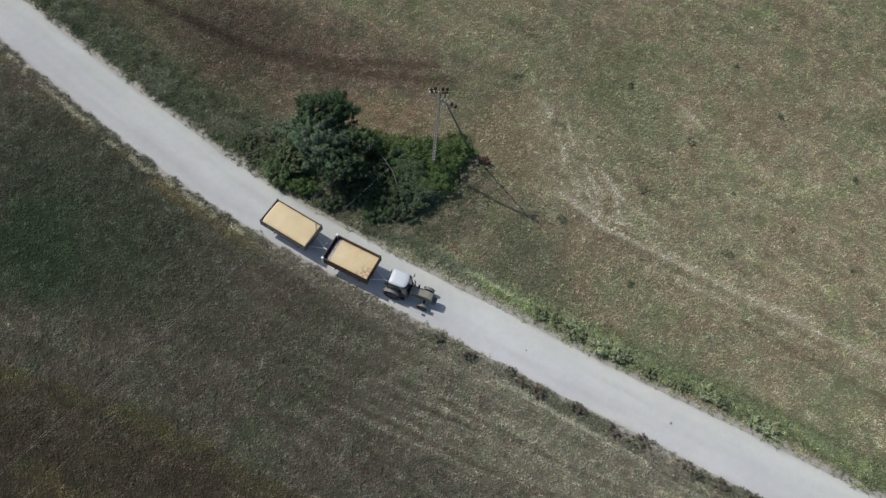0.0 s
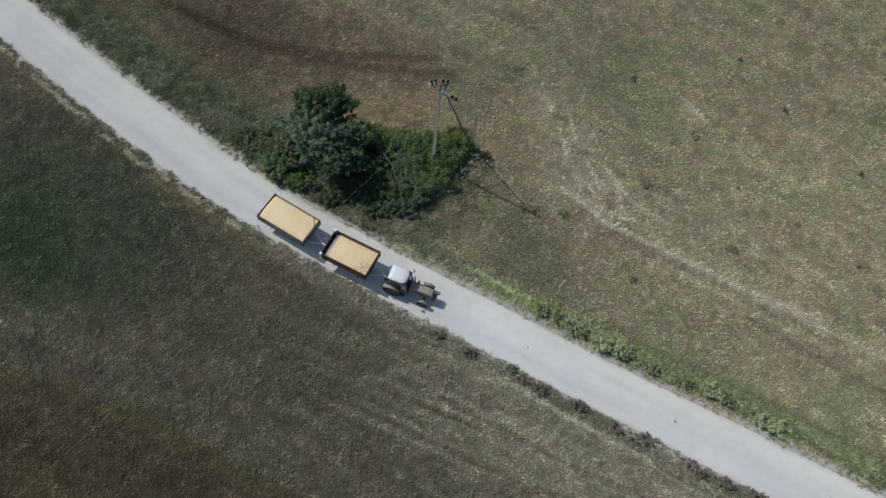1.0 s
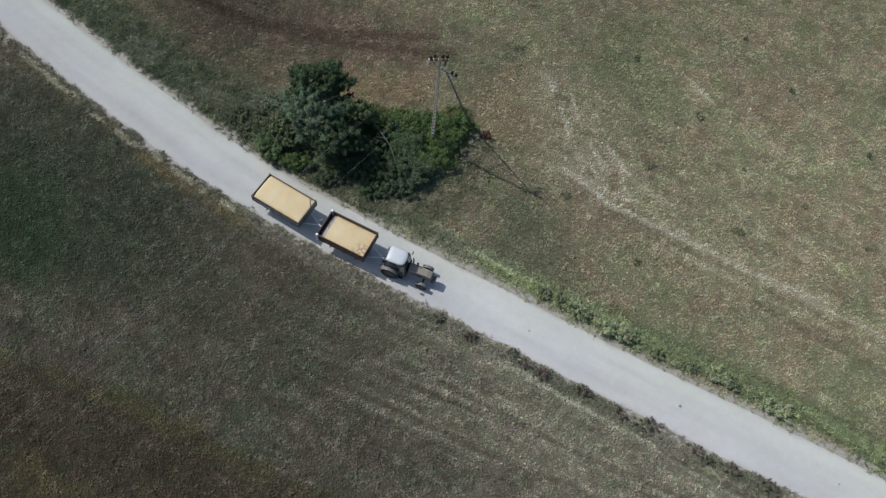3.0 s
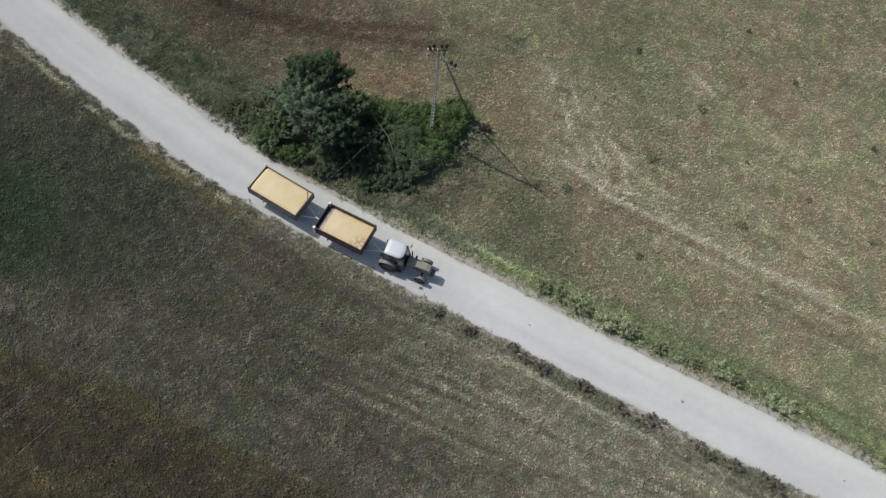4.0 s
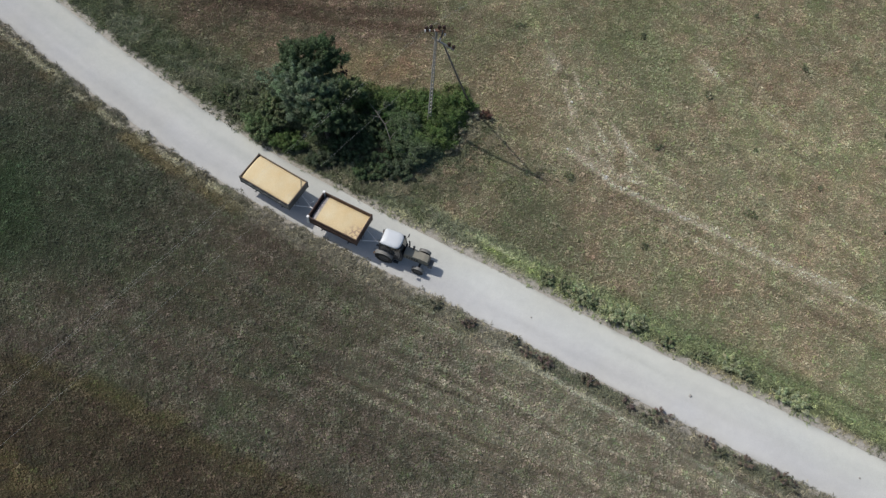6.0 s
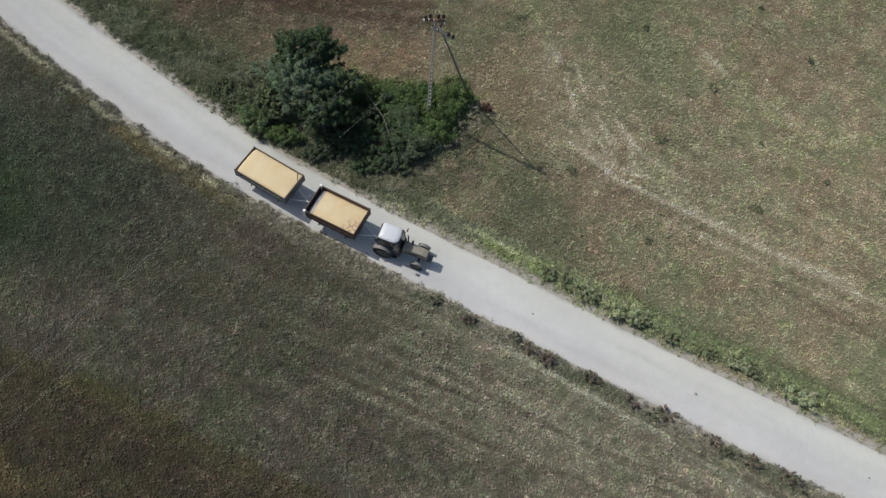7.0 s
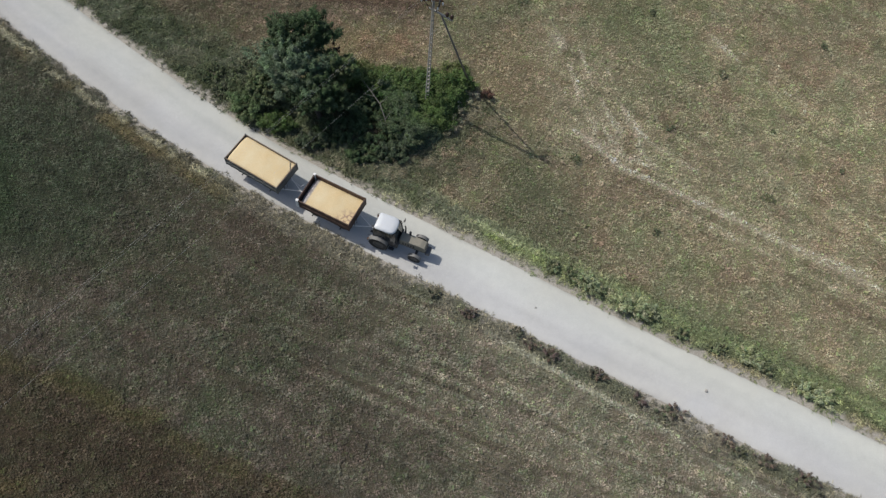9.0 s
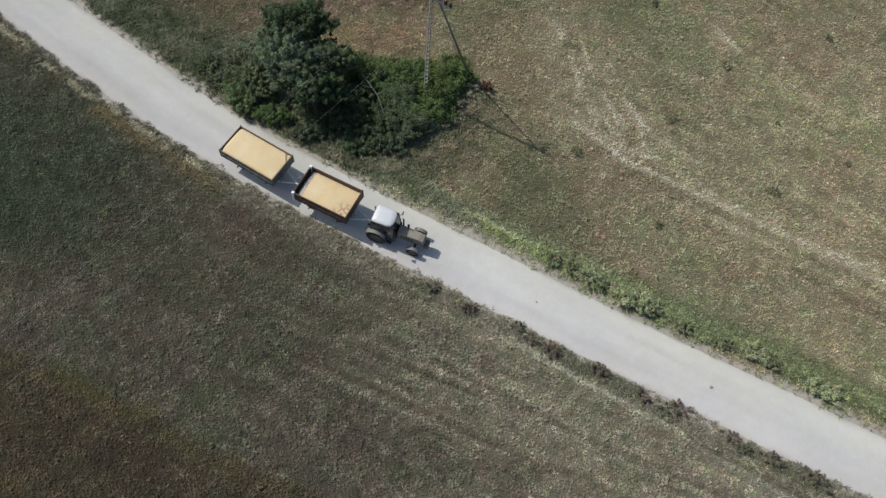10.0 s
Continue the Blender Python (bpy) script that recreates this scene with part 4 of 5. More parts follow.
fringe("fringe_grass", [(-11.5, 34.8), (-8.6, 33.0), (-5, 31.3), (-1.5, 30.3), (1.5, 30.4), (4.2, 31.9), (5.9, 34.0), (7.2, 36.6)], 1.25, 130, 0.125, 1.8, ((0.205, 0.225, 0.135), (0.400, 0.365, 0.255)), "grey-green and straw grass fringing the thicket")
fringe("loose_grass", [(2.6, 29.6), (4.8, 30.4), (7.0, 31.8), (8.4, 34.0), (8.9, 35.8)], 1.5, 95, 0.115, 1.5, ((0.175, 0.190, 0.110), (0.330, 0.300, 0.205)), "loose olive and straw grass beside the thicket")
fringe("tall_grass", [(-2, 38.9), (1.5, 38.9), (4.0, 38.6), (6.0, 39.0)], 1.5, 90, 0.16, 2.8, ((0.150, 0.215, 0.075), (0.220, 0.245, 0.110)), "tall bright green grass behind the thicket")


def dead_branch():
    """A bare pale branch with twigs, fallen into the thicket."""
    root = new("dead_branch")
    root.location = (-0.2, 35.2, 0.0)
    main = [(0.9, -1.6, 0.0), (0.75, -1.0, 1.05), (0.3, 0.0, 1.65), (-0.4, 0.9, 1.95), (-1.1, 1.8, 2.15)]
    part("branch", tube(bmesh.new(), main, [0.045, 0.040, 0.034, 0.025, 0.012], 7), M_DEADWOOD, root, smooth=True)
    for a, b in (((0.3, 0.0, 1.65), (0.9, 0.5, 1.95)), ((-0.4, 0.9, 1.95), (0.2, 1.3, 2.1)), ((-0.1, 0.5, 1.85), (-0.9, 0.6, 2.0)), ((0.75, -1.0, 1.05), (1.2, -0.6, 1.6))):
        part("twig", tube(bmesh.new(), [a, b], [0.025, 0.008], 5), M_DEADWOOD, root)
    return tagged(root, "bare pale dead branch fallen into the thicket", "branch")


dead_branch()
for i, (sx, sy) in enumerate(FIELD_WEEDS):
    q = 0.32 + 0.14 * math.sin(i * 2.1)
    shrub("weed_clump", sx, sy, q * 1.4, q, q * 1.1, (0.165, 0.190, 0.108), "dark green weed clump in the dry stubble", 26, 30, 0.035, "weed clumps in the north field", "weeds", 20 * i, 3, None, 0.2)


# ---- power pole ----
POLE = Vector((3.75, 36.45, 0.0))
ACROSS = Vector((0.83, -0.56, 0.0)).normalized()
TURN_ARM = math.degrees(math.atan2(ACROSS.y, ACROSS.x))


def insulator(parent, at, up=0.30):
    """A pin with a ribbed porcelain body."""
    bm = bmesh.new()
    prof = [(r * 1.5, z * 1.35) for r, z in ((0.0, 0.0), (0.05, 0.0), (0.05, 0.04), (0.085, 0.06), (0.06, 0.10), (0.085, 0.13), (0.06, 0.17), (0.075, 0.20), (0.045, 0.25), (0.0, 0.27))]
    lathe(bm, prof, 12, Matrix.Translation(at) @ pose(0, 0, 0, 90) @ Matrix.Translation((0, up - 0.25, 0)))
    part("insulator", bm, M_PORCELAIN, parent, "brown ribbed porcelain insulator", True)
    part("pin", tube(bmesh.new(), [at, at + Vector((0, 0, up))], [0.018, 0.018], 6), M_STEEL, parent)


def power_pole():
    root = new("power_pole")
    root.location = POLE
    H = 11.7
    # concrete pole with two chords and rungs between
    for side in (-1, 1):
        bm = bmesh.new()
        vs = [bm.verts.new((side * w + dx, dy, z)) for z, w in ((-0.3, 0.14), (H, 0.05)) for dx, dy in ((-0.034, -0.05), (0.034, -0.05), (0.034, 0.05), (-0.034, 0.05))]
        for f in ((0, 1, 5, 4), (1, 2, 6, 5), (2, 3, 7, 6), (3, 0, 4, 7), (3, 2, 1, 0), (4, 5, 6, 7)):
            bm.faces.new([vs[k] for k in f])
        bmesh.ops.bevel(bm, geom=bm.edges[:], offset=0.012, segments=1, affect="EDGES")
        part("pole_chord", bm, M_CONCRETE, root, "pale concrete chord of a ladder-like pole").rotation_euler[2] = radians(30)
    for i in range(24):
        z = 0.35 + 0.47 * i
        w = 0.14 - 0.09 * z / H - 0.025
        part("rung", box(bmesh.new(), -w, w, -0.05, 0.05, z - 0.05, z + 0.05), M_CONCRETE, root).rotation_euler[2] = radians(30)
    part("strut", tube(bmesh.new(), [Vector((7.35, 38.7, -0.3)) - POLE, Vector((5.95, 37.6, 4.6)) - POLE, Vector((4.30, 36.30, 10.5)) - POLE], [0.085, 0.075, 0.065], 10), M_WOOD_DARK, root, "dark tarred wooden strut leaning on the pole", True)
    # lower arm towards the strut, upper arm square to the line
    m = pose(0, 0, 10.55, 0, 0, TURN_ARM)
    part("crossarm", box(bmesh.new(), -0.40, 1.50, 0.10, 0.20, -0.06, 0.06, 0.01, m), M_CONCRETE, root, "pale grey crossarm")
    for u in (1.42, 1.05):
        insulator(root, m @ Vector((u, 0.15, 0.06)))
    part("crossarm", box(bmesh.new(), -0.80, 0.64, 0.09, 0.19, 11.39, 11.51, 0.01), M_RUST, root, "rusty steel crossarm")
    for u, v in ((-0.72, 0.14), (-0.38, 0.30), (0.20, 0.30), (0.55, 0.30)):
        insulator(root, Vector((u, v, 11.51)))
        part("bracket", box(bmesh.new(), u - 0.03, u + 0.03, 0.12, v + 0.04, 11.50, 11.53), M_RUST, root)
    part("brace", tube(bmesh.new(), [(-0.62, 0.08, 11.4), (-0.05, 0.05, 10.75)], [0.025, 0.025], 6), M_RUST, root)
    part("switch_rod", tube(bmesh.new(), [(0.44, 0.05, 11.65), (0.40, -0.06, 11.2), (0.22, -0.10, 10.7)], [0.055, 0.06, 0.045], 8), M_BLACK, root, "dark switch rod on the pole head", True)
    for x, y, z in ((0.62, 0.0, 11.3), (0.30, -0.16, 11.0), (-0.10, 0.02, 11.62), (-0.48, 0.05, 11.6), (-0.80, 0.02, 11.58)):
        bm = bmesh.new()
        lathe(bm, [(0.0, -0.10), (0.055, -0.09), (0.04, -0.04), (0.06, 0.0), (0.04, 0.04), (0.055, 0.09), (0.0, 0.10)], 10, Matrix.Translation((x, y, z)) @ pose(0, 0, 0, 90, 0, 30))
        part("spool", bm, M_WHITE, root, "white porcelain spool", True)
    part("pole_cap", box(bmesh.new(), -0.12, 0.12, -0.12, 0.12, H - 0.02, H + 0.04, 0.02), M_RUST, root)
    return tagged(root, "concrete ladder power pole with wooden strut and crossarms", "power pole")


power_pole()


def cable(start, along, sag):
    """A slack wire from the pole to its next support, far outside the field."""
    a = Vector(start)
    b = a + Vector(along)
    pts = [a.lerp(b, i / 40) - Vector((0, 0, 4 * sag * (i / 40) * (1 - i / 40))) for i in range(41)]
    ob = part("power_line", tube(bmesh.new(), pts, [0.0027] * 41, 5), M_CABLE)
    return tagged(ob, "thin grey overhead power line from the pole", "power line", group="power lines")


for x, y, z in ((-0.72, 0.14, 11.78), (-0.38, 0.30, 11.78), (1.12, -0.76, 10.85)):
    cable(POLE + Vector((x, y, z)), (-54.0, -60.0, 0.0), 1.6)
    cable(POLE + Vector((x + 0.05, y + 0.05, z)), (54.0, 49.0, 0.0), 1.6)


# ---- wheels ----
def wheel(parent, x, y, r, w, side, tread=True):
    """A tyre with lugs and a dished rim; side: -1 or 1, the outer side."""
    root = new("wheel")
    root.parent = parent
    root.location = (x, y, r)
    bm = bmesh.new()
    lathe(bm, [(r * 0.58, -w * 0.42), (r * 0.80, -w * 0.5), (r * 0.94, -w * 0.46), (r * 0.985, -w * 0.2), (r * 0.985, w * 0.2), (r * 0.94, w * 0.46), (r * 0.80, w * 0.5), (r * 0.58, w * 0.42)], 30)
    if tread:
        for k in range(18):
            for s in (-1, 1):
                m = pose(0, 0, 0, 0, 20 * k + (10 if s > 0 else 0), 0) @ Matrix.Translation((r * 0.97, s * w * 0.24, 0)) @ pose(0, 0, 0, s * 35, 0, 0)
                box(bm, -0.03, 0.035, -w * 0.24, w * 0.24, -0.03, 0.03, 0, m)
    part("tyre", bm, M_TYRE, root)
    bm = bmesh.new()
    lathe(bm, [(0.02, side * w * 0.12), (r * 0.22, side * w * 0.14), (r * 0.25, side * w * 0.06), (r * 0.52, side * w * 0.10), (r * 0.60, side * w * 0.38), (r * 0.57, side * w * 0.40), (r * 0.47, side * w * 0.02), (0.02, side * w * 0.02)], 24)
    part("rim", bm, M_RIM, root, "dusty grey steel rim", True)
    return root


# ---- tractor ----
def tractor(m):
    root = new("tractor")
    root.matrix_world = m
    # x ahead from the rear axle, y to its left
    R, r, WB = 0.72, 0.45, 2.75
    for s in (-1, 1):
        wheel(root, 0, s * 0.76, R, 0.34, s)
        wheel(root, WB, s * 0.80, r, 0.24, s)
        bm = bmesh.new()
        arc = [(math.cos(a) * (R + 0.10), R + math.sin(a) * (R + 0.10)) for a in np.linspace(radians(28), radians(162), 16)]
        inner = [(math.cos(a) * (R + 0.05), R + math.sin(a) * (R + 0.05)) for a in np.linspace(radians(162), radians(28), 16)]
        extrude_outline(bm, arc + inner, s * 0.58, s * 0.95)
        part("fender", bm, M_FENDER, root, "pale dusty grey rear mudguard")
        part("tail_light", box(bmesh.new(), -0.78, -0.70, s * 0.95 - 0.09, s * 0.95 + 0.09, 1.25, 1.35, 0.01), M_RUST, root)
        arc = [(WB + math.cos(a) * (r + 0.08), r + math.sin(a) * (r + 0.08)) for a in np.linspace(radians(20), radians(155), 11)]
        inner = [(WB + math.cos(a) * (r + 0.045), r + math.sin(a) * (r + 0.045)) for a in np.linspace(radians(155), radians(20), 11)]
        part("front_mudguard", extrude_outline(bmesh.new(), arc + inner, s * 0.69, s * 0.93), M_FENDER, root)
    bm = bmesh.new()
    box(bm, -0.45, 1.3, -0.24, 0.24, 0.55, 1.05, 0.04)
    box(bm, 1.2, 3.36, -0.20, 0.20, 0.55, 0.95, 0.03)
    part("chassis", bm, M_BLACK, root)
    part("rear_axle", tube(bmesh.new(), [(0, -0.75, R), (0, 0.75, R)], [0.14, 0.14], 12), M_BLACK, root)
    part("front_axle", tube(bmesh.new(), [(WB, -0.8, r), (WB, 0, r + 0.08), (WB, 0.8, r)], [0.07, 0.11, 0.07], 10), M_BLACK, root)
    # bonnet, tapering to a sloped nose
    bm = bmesh.new()
    extrude_outline(bm, [(1.42, 0.95), (3.32, 0.90), (3.42, 1.15), (3.32, 1.46), (2.95, 1.56), (1.42, 1.66)], -0.36, 0.36, 0.05)
    for v in bm.verts:
        if v.co.x > 2.4:
            v.co.y *= 0.9
    part("bonnet", bm, M_HOOD, root, "dusty olive-grey bonnet")
    part("grille", box(bmesh.new(), 3.38, 3.43, -0.26, 0.26, 0.95, 1.38, 0.015), M_BLACK, root)
    for s in (-1, 1):
        part("headlight", box(bmesh.new(), 3.37, 3.45, s * 0.20 - 0.07, s * 0.20 + 0.07, 1.22, 1.34, 0.02), M_FENDER, root)
        bm = bmesh.new()
        for k in range(5):
            box(bm, 1.65 + 0.2 * k, 1.77 + 0.2 * k, s * 0.365 - 0.01, s * 0.365 + 0.01, 1.1, 1.38)
        part("side_vent", bm, M_BLACK, root)
    part("front_weight", box(bmesh.new(), 3.36, 3.70, -0.32, 0.32, 0.55, 0.88, 0.04), M_GREY, root)
    part("exhaust_pipe", tube(bmesh.new(), [(1.62, 0.30, 1.5), (1.62, 0.36, 1.75), (1.62, 0.36, 2.45), (1.56, 0.36, 2.56)], [0.06, 0.065, 0.05, 0.045], 10), M_BLACK, root, smooth=True)
    part("air_intake", tube(bmesh.new(), [(2.0, 0.30, 1.55), (2.0, 0.34, 1.95)], [0.07, 0.09], 10), M_BLACK, root)
    # cab
    bm = bmesh.new()
    box(bm, -0.50, 1.42, -0.66, 0.66, 0.95, 1.45, 0.05)
    part("cab_body", bm, M_BLACK, root)
    for x, y, dx in ((-0.46, 0.62, 0.06), (-0.46, -0.62, 0.06), (0.45, 0.66, 0.0), (0.45, -0.66, 0.0), (1.34, 0.58, -0.18), (1.34, -0.58, -0.18)):
        part("cab_post", tube(bmesh.new(), [(x, y, 1.4), (x + dx, y * 0.96, 2.62)], [0.045, 0.045], 6), M_BLACK, root)
    for s in (-1, 1):
        part("side_window", box(bmesh.new(), -0.40, 1.20, s * 0.635 - 0.006, s * 0.635 + 0.006, 1.46, 2.60), M_GLASS, root, "dark tinted cab glass")
    part("windscreen", extrude_outline(bmesh.new(), [(1.33, 1.46), (1.345, 1.46), (1.175, 2.60), (1.16, 2.60)], -0.56, 0.56), M_GLASS, root, "dark tinted cab glass")
    part("rear_window", extrude_outline(bmesh.new(), [(-0.47, 1.46), (-0.455, 1.46), (-0.40, 2.60), (-0.415, 2.60)], -0.58, 0.58), M_GLASS, root, "dark tinted cab glass")
    part("seat", box(bmesh.new(), -0.15, 0.35, -0.25, 0.25, 1.45, 1.6, 0.05), M_BLACK, root)
    # roof with rounded front corners, a little crowned
    bm = bmesh.new()
    out = [(-0.40, -0.58), (-0.30, -0.66), (0.75, -0.68), (1.02, -0.60), (1.14, -0.40), (1.18, 0.0), (1.14, 0.40), (1.02, 0.60), (0.75, 0.68), (-0.30, 0.66), (-0.40, 0.58)]
    rings = []
    for f, z in ((0.96, 2.58), (1.0, 2.64), (0.985, 2.74), (0.90, 2.80), (0.5, 2.83)):
        rings.append([bm.verts.new((0.4 + (x - 0.4) * f, y * f, z)) for x, y in out])
    for a, b in zip(rings, rings[1:]):
        for k in range(len(out)):
            bm.faces.new((a[k], a[(k + 1) % len(out)], b[(k + 1) % len(out)], b[k]))
    bm.faces.new(rings[0][::-1])
    bm.faces.new(rings[-1])
    part("roof", bm, M_ROOF, root, "white rounded cab roof", True)
    for s in (-1, 1):
        part("mirror", box(bmesh.new(), 1.28, 1.33, s * 1.02 - 0.10, s * 1.02 + 0.10, 1.85, 2.2, 0.02), M_BLACK, root)
        part("mirror_arm", tube(bmesh.new(), [(1.25, s * 0.6, 2.3), (1.3, s * 1.0, 2.1)], [0.016, 0.016], 6), M_BLACK, root)
        part("step", box(bmesh.new(), 0.75, 1.15, s * 0.74 - 0.12, s * 0.74 + 0.12, 0.52, 0.56, 0.01), M_BLACK, root)
        part("work_lamp", box(bmesh.new(), -0.58, -0.50, s * 0.5 - 0.07, s * 0.5 + 0.07, 2.46, 2.58, 0.02), M_GREY, root)
    part("fuel_tank", box(bmesh.new(), 0.7, 1.35, -0.62, -0.30, 0.6, 0.98, 0.05), M_BLACK, root)
    part("hitch", box(bmesh.new(), -0.95, -0.4, -0.07, 0.07, 0.52, 0.62, 0.01), M_BLACK, root)
    for s in (-1, 1):
        part("lift_arm", tube(bmesh.new(), [(-0.35, s * 0.3, 0.75), (-1.0, s * 0.42, 0.62)], [0.04, 0.03], 6), M_GREY, root)
    return tagged(root, "dusty dark farm tractor with white cab roof on the gravel road", "tractor")


# ---- trailers and their loads ----
def trailer(m, L, W, top, floor_z, paint, white_corners, label):
    root = new("tipping_trailer")
    root.matrix_world = m
    h, w = L / 2, W / 2
    bm = bmesh.new()
    for s in (-1, 1):
        box(bm, -h + 0.1, h - 0.1, s * 0.42 - 0.05, s * 0.42 + 0.05, floor_z - 0.30, floor_z - 0.06, 0.01)
    for k in range(5):
        box(bm, -h + 0.2 + k * (L - 0.4) / 4 - 0.04, -h + 0.2 + k * (L - 0.4) / 4 + 0.04, -w + 0.1, w - 0.1, floor_z - 0.12, floor_z - 0.02)
    part("chassis", bm, M_BLACK, root)
    part("bed", box(bmesh.new(), -h + 0.05, h - 0.05, -w + 0.05, w - 0.05, floor_z - 0.02, floor_z + 0.03), M_BED, root, "dusty steel bed")
    for s in (-1, 1):
        side = part("side_wall", box(bmesh.new(), -h + 0.08, h - 0.08, s * (w - 0.02) - 0.025, s * (w - 0.02) + 0.025, floor_z - 0.02, top - 0.05, 0.008), paint, root)
        part("top_rail", box(bmesh.new(), -h + 0.08, h - 0.08, s * (w - 0.02) - 0.032, s * (w - 0.02) + 0.032, top - 0.05, top + 0.02, 0.012), paint if white_corners else M_RAIL, side)
        for k in range(6):
            x = -h + 0.45 + k * (L - 0.9) / 5
            part("stake", box(bmesh.new(), x - 0.035, x + 0.035, s * (w + 0.018) - 0.015, s * (w + 0.018) + 0.015, floor_z - 0.02, top - 0.06, 0.006), paint, side)
        part("mid_rail", box(bmesh.new(), -h + 0.08, h - 0.08, s * (w + 0.03) - 0.022, s * (w + 0.03) + 0.022, (top + floor_z) / 2 - 0.03, (top + floor_z) / 2 + 0.03, 0.008), paint, side)
    for s in (-1, 1):
        end = part("front_wall" if s > 0 else "tailgate", box(bmesh.new(), s * (h - 0.02) - 0.025, s * (h - 0.02) + 0.025, -w + 0.07, w - 0.07, floor_z - 0.02, top - 0.05, 0.008), paint, root)
        part("top_rail", box(bmesh.new(), s * (h - 0.02) - 0.032, s * (h - 0.02) + 0.032, -w + 0.07, w - 0.07, top - 0.05, top + 0.02, 0.012), paint if white_corners else M_RAIL, end)
    for a in (-1, 1):
        for b in (-1, 1):
            mat = M_WHITE if white_corners and a < 0 else paint
            q = 0.095 if mat is M_WHITE else 0.052
            part("corner_post", box(bmesh.new(), a * (h - 0.02) - q, a * (h - 0.02) + q, b * (w - 0.02) - q, b * (w - 0.02) + q, floor_z - 0.02, top + 0.05, 0.015), mat, root, "white-painted corner post" if mat is M_WHITE else "")
    r = 0.42
    for x in (-h * 0.55, h * 0.55):
        part("axle", tube(bmesh.new(), [(x, -w + 0.2, r), (x, w - 0.2, r)], [0.05, 0.05], 8), M_BLACK, root)
        part("spring", box(bmesh.new(), x - 0.4, x + 0.4, -0.62, -0.54, r + 0.04, r + 0.16, 0.02), M_BLACK, root)
        part("spring", box(bmesh.new(), x - 0.4, x + 0.4, 0.54, 0.62, r + 0.04, r + 0.16, 0.02), M_BLACK, root)
        for s in (-1, 1):
            wheel(root, x, s * (w - 0.60), r, 0.26, s, False)
    # drawbar: a fork to an eye
    bm = bmesh.new()
    for s in (-1, 1):
        tube(bm, [(h - 0.3, s * 0.60, 0.88), (h + 1.05, s * 0.02, 0.98)], [0.045, 0.045], 8)
    tube(bm, [(h + 1.0, 0, 0.98), (h + 1.32, 0, 0.95)], [0.06, 0.045], 8)
    part("drawbar", bm, M_DRAWBAR, root, "pale dusty forked drawbar")
    if not white_corners:
        part("corner_brace", tube(bmesh.new(), [(h - 0.04, w - 0.75, top + 0.01), (h - 0.55, w - 0.06, top + 0.01)], [0.022, 0.022], 6), paint, root)
        part("hose", tube(bmesh.new(), [(h, 0.35, 1.1), (h + 0.35, 0.42, 0.85), (h + 0.85, 0.30, 0.95), (h + 1.05, 0.5, 1.15)], [0.025] * 4, 6), M_DRAWBAR, root, "pale brake hose to the next trailer")
    part("ladder", tube(bmesh.new(), [(h + 0.02, -0.5, 0.9), (h + 0.05, -0.5, top - 0.1)], [0.02, 0.02], 6), paint, root)
    part("ladder", tube(bmesh.new(), [(h + 0.02, -0.2, 0.9), (h + 0.05, -0.2, top - 0.1)], [0.02, 0.02], 6), paint, root)
    return tagged(root, label, "trailer", group="trailers behind the tractor")


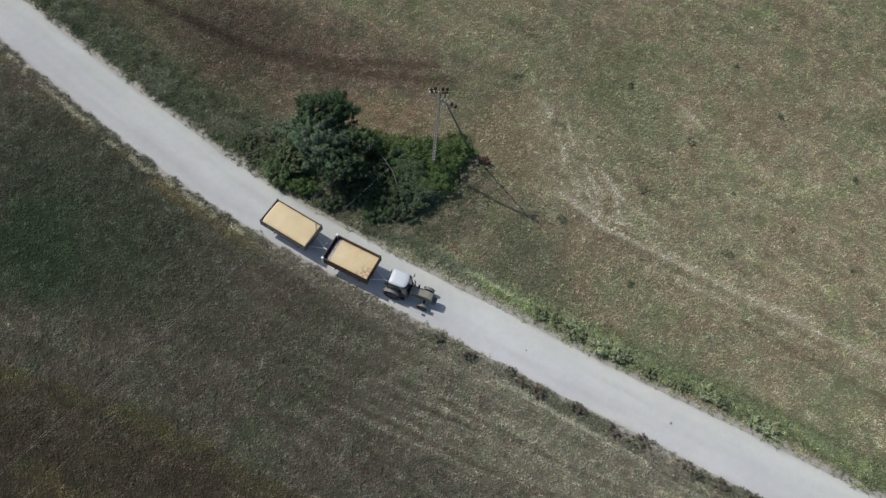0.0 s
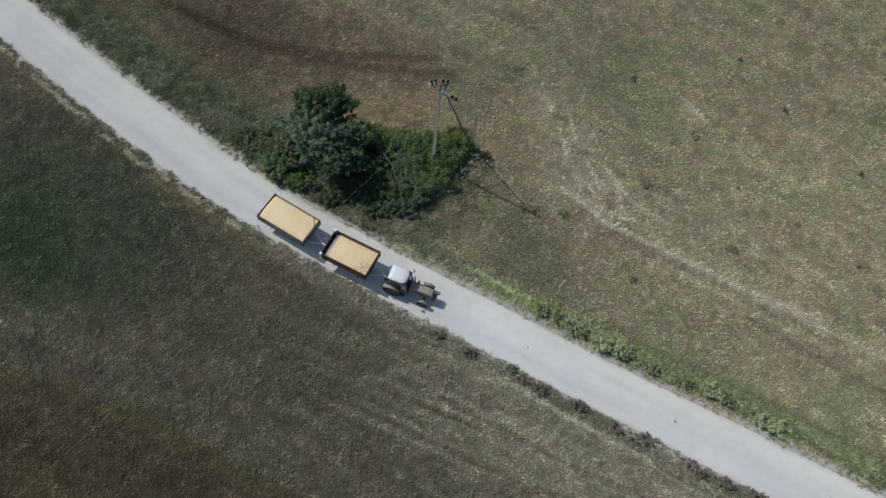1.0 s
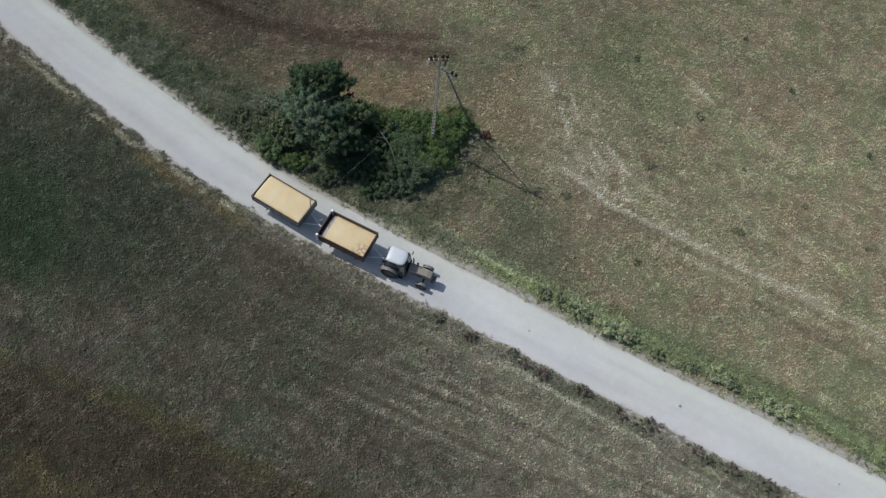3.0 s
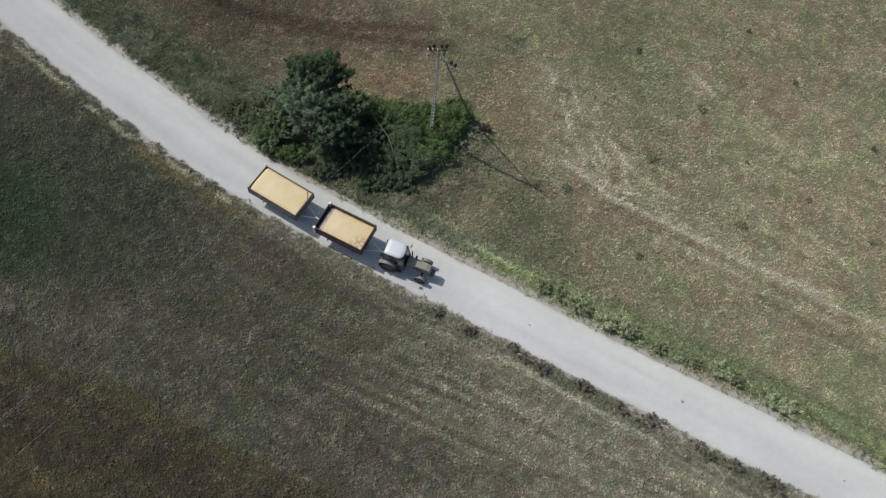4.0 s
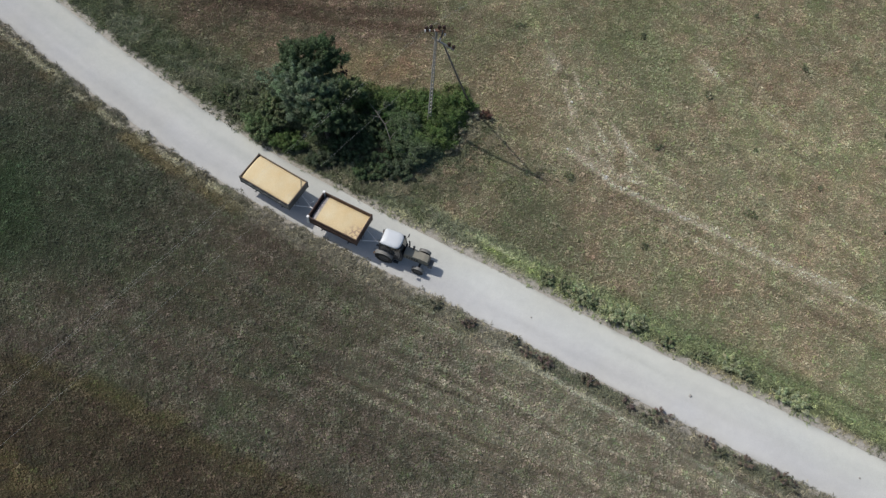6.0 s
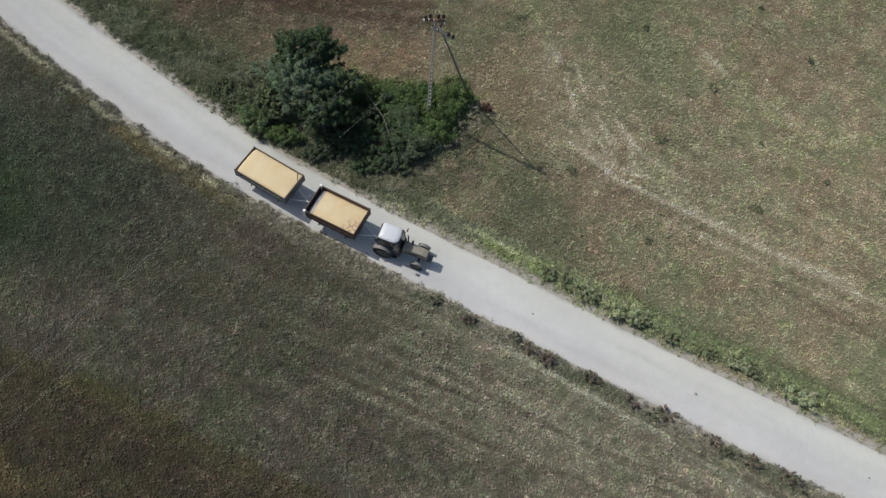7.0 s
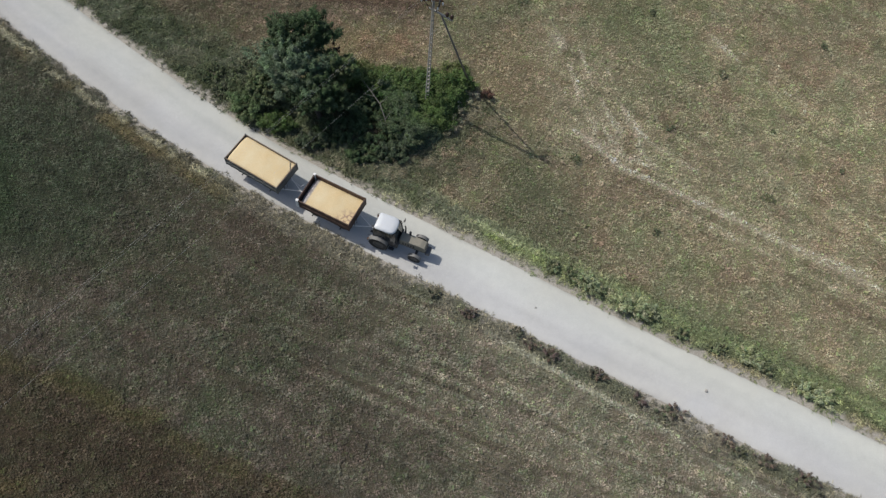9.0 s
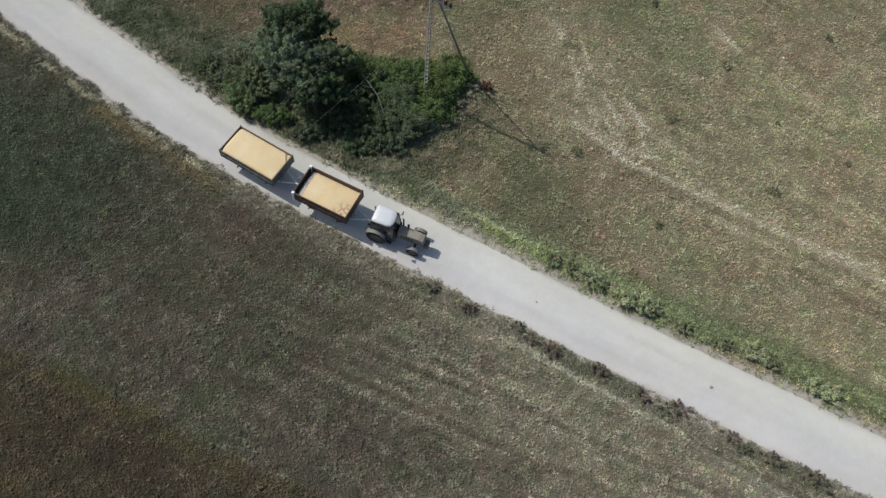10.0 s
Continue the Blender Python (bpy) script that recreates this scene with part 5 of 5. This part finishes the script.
def grain_load(m, L, W, floor_z, level, heap, back_gap, mat, label):
    """A heap of grain with a rounded top, on the bed."""
    nx, ny = 46, 28
    h, w = L / 2 - 0.05, W / 2 - 0.05
    bm = bmesh.new()
    vs = {}
    for i in range(nx + 1):
        for j in range(ny + 1):
            u, v = i / nx, j / ny
            x, y = -h + back_gap * 0.6 + (2 * h - back_gap * 0.6) * u, -w + 2 * w * v
            e = min(v, 1 - v) * 2 * w
            z = level + heap * math.sin(math.pi * v) * math.sin(math.pi * min(1, 0.15 + 0.85 * u)) + 0.020 * noise.noise((x * 1.3, y * 1.3, 3)) + 0.005 * noise.noise((x * 6, y * 6, 1))
            if back_gap:
                z -= max(0.0, 1 - (x + h - back_gap * 0.6) / back_gap) ** 1.2 * 0.06
            z -= 0.10 * math.exp(-e / 0.12)
            vs[i, j, 1] = bm.verts.new((x, y, max(z, floor_z + 0.045)))
            vs[i, j, 0] = bm.verts.new((x, y, floor_z + 0.03))
    for i in range(nx):
        for j in range(ny):
            bm.faces.new([vs[a, b, 1] for a, b in ((i, j), (i + 1, j), (i + 1, j + 1), (i, j + 1))])
            bm.faces.new([vs[a, b, 0] for a, b in ((i, j), (i, j + 1), (i + 1, j + 1), (i + 1, j))])
    for i in range(nx):
        for j, s in ((0, 1), (ny, -1)):
            f = [vs[i, j, 0], vs[i + 1, j, 0], vs[i + 1, j, 1], vs[i, j, 1]]
            bm.faces.new(f[::s])
    for j in range(ny):
        for i, s in ((0, -1), (nx, 1)):
            f = [vs[i, j, 0], vs[i, j + 1, 0], vs[i, j + 1, 1], vs[i, j, 1]]
            bm.faces.new(f[::s])
    ob = part("grain_load", bm, mat, None, smooth=True)
    ob.matrix_world = m
    return tagged(ob, label, "grain", group="grain loads")


ROAD_Z = -0.03
REAR = pose(-8.30, 29.45, ROAD_Z, 0, 0, -31)
FRONT = pose(-3.00, 26.38, ROAD_Z, 0, 0, -26.5)
TRACTOR = pose(0.70, 24.50, ROAD_Z, 0, 0, -20.5)
trailer(REAR, 4.60, 2.45, 2.15, 1.35, M_TRAILER_DARK, False, "dark slate tipping trailer filled to the brim with grain")
grain_load(REAR, 4.60, 2.45, 1.35, 2.12, 0.10, 0.14, M_GRAIN, "yellow grain heaped level with the trailer rim")
trailer(FRONT, 4.20, 2.45, 2.30, 1.40, M_TRAILER_RED, True, "maroon-walled tipping trailer with white rear corners, part filled")
grain_load(FRONT, 4.20, 2.45, 1.40, 1.96, 0.10, 0.22, M_GRAIN_CHAFF, "yellow grain with chaff in the corner of the trailer")
tractor(TRACTOR)


# ---- stones on the road ----
def stone(x, y, r):
    bm = bmesh.new()
    bmesh.ops.create_icosphere(bm, subdivisions=2, radius=r)
    for v in bm.verts:
        v.co *= 1 + 0.25 * noise.noise(v.co * (2.5 / r) + Vector((x, y, 0)))
        v.co.z *= 0.6
    ob = part("stone", bm, M_STONE)
    ob.location = (x, y, ROAD_Z + r * 0.35)
    return tagged(ob, "grey stone lying on the gravel road", "stone", group="stones on the road")


for sx, sy, r in ((23.2, 13.6, 0.12), (11.7, 19.4, 0.07), (34.7, 7.9, 0.08)):
    stone(sx, sy, r)
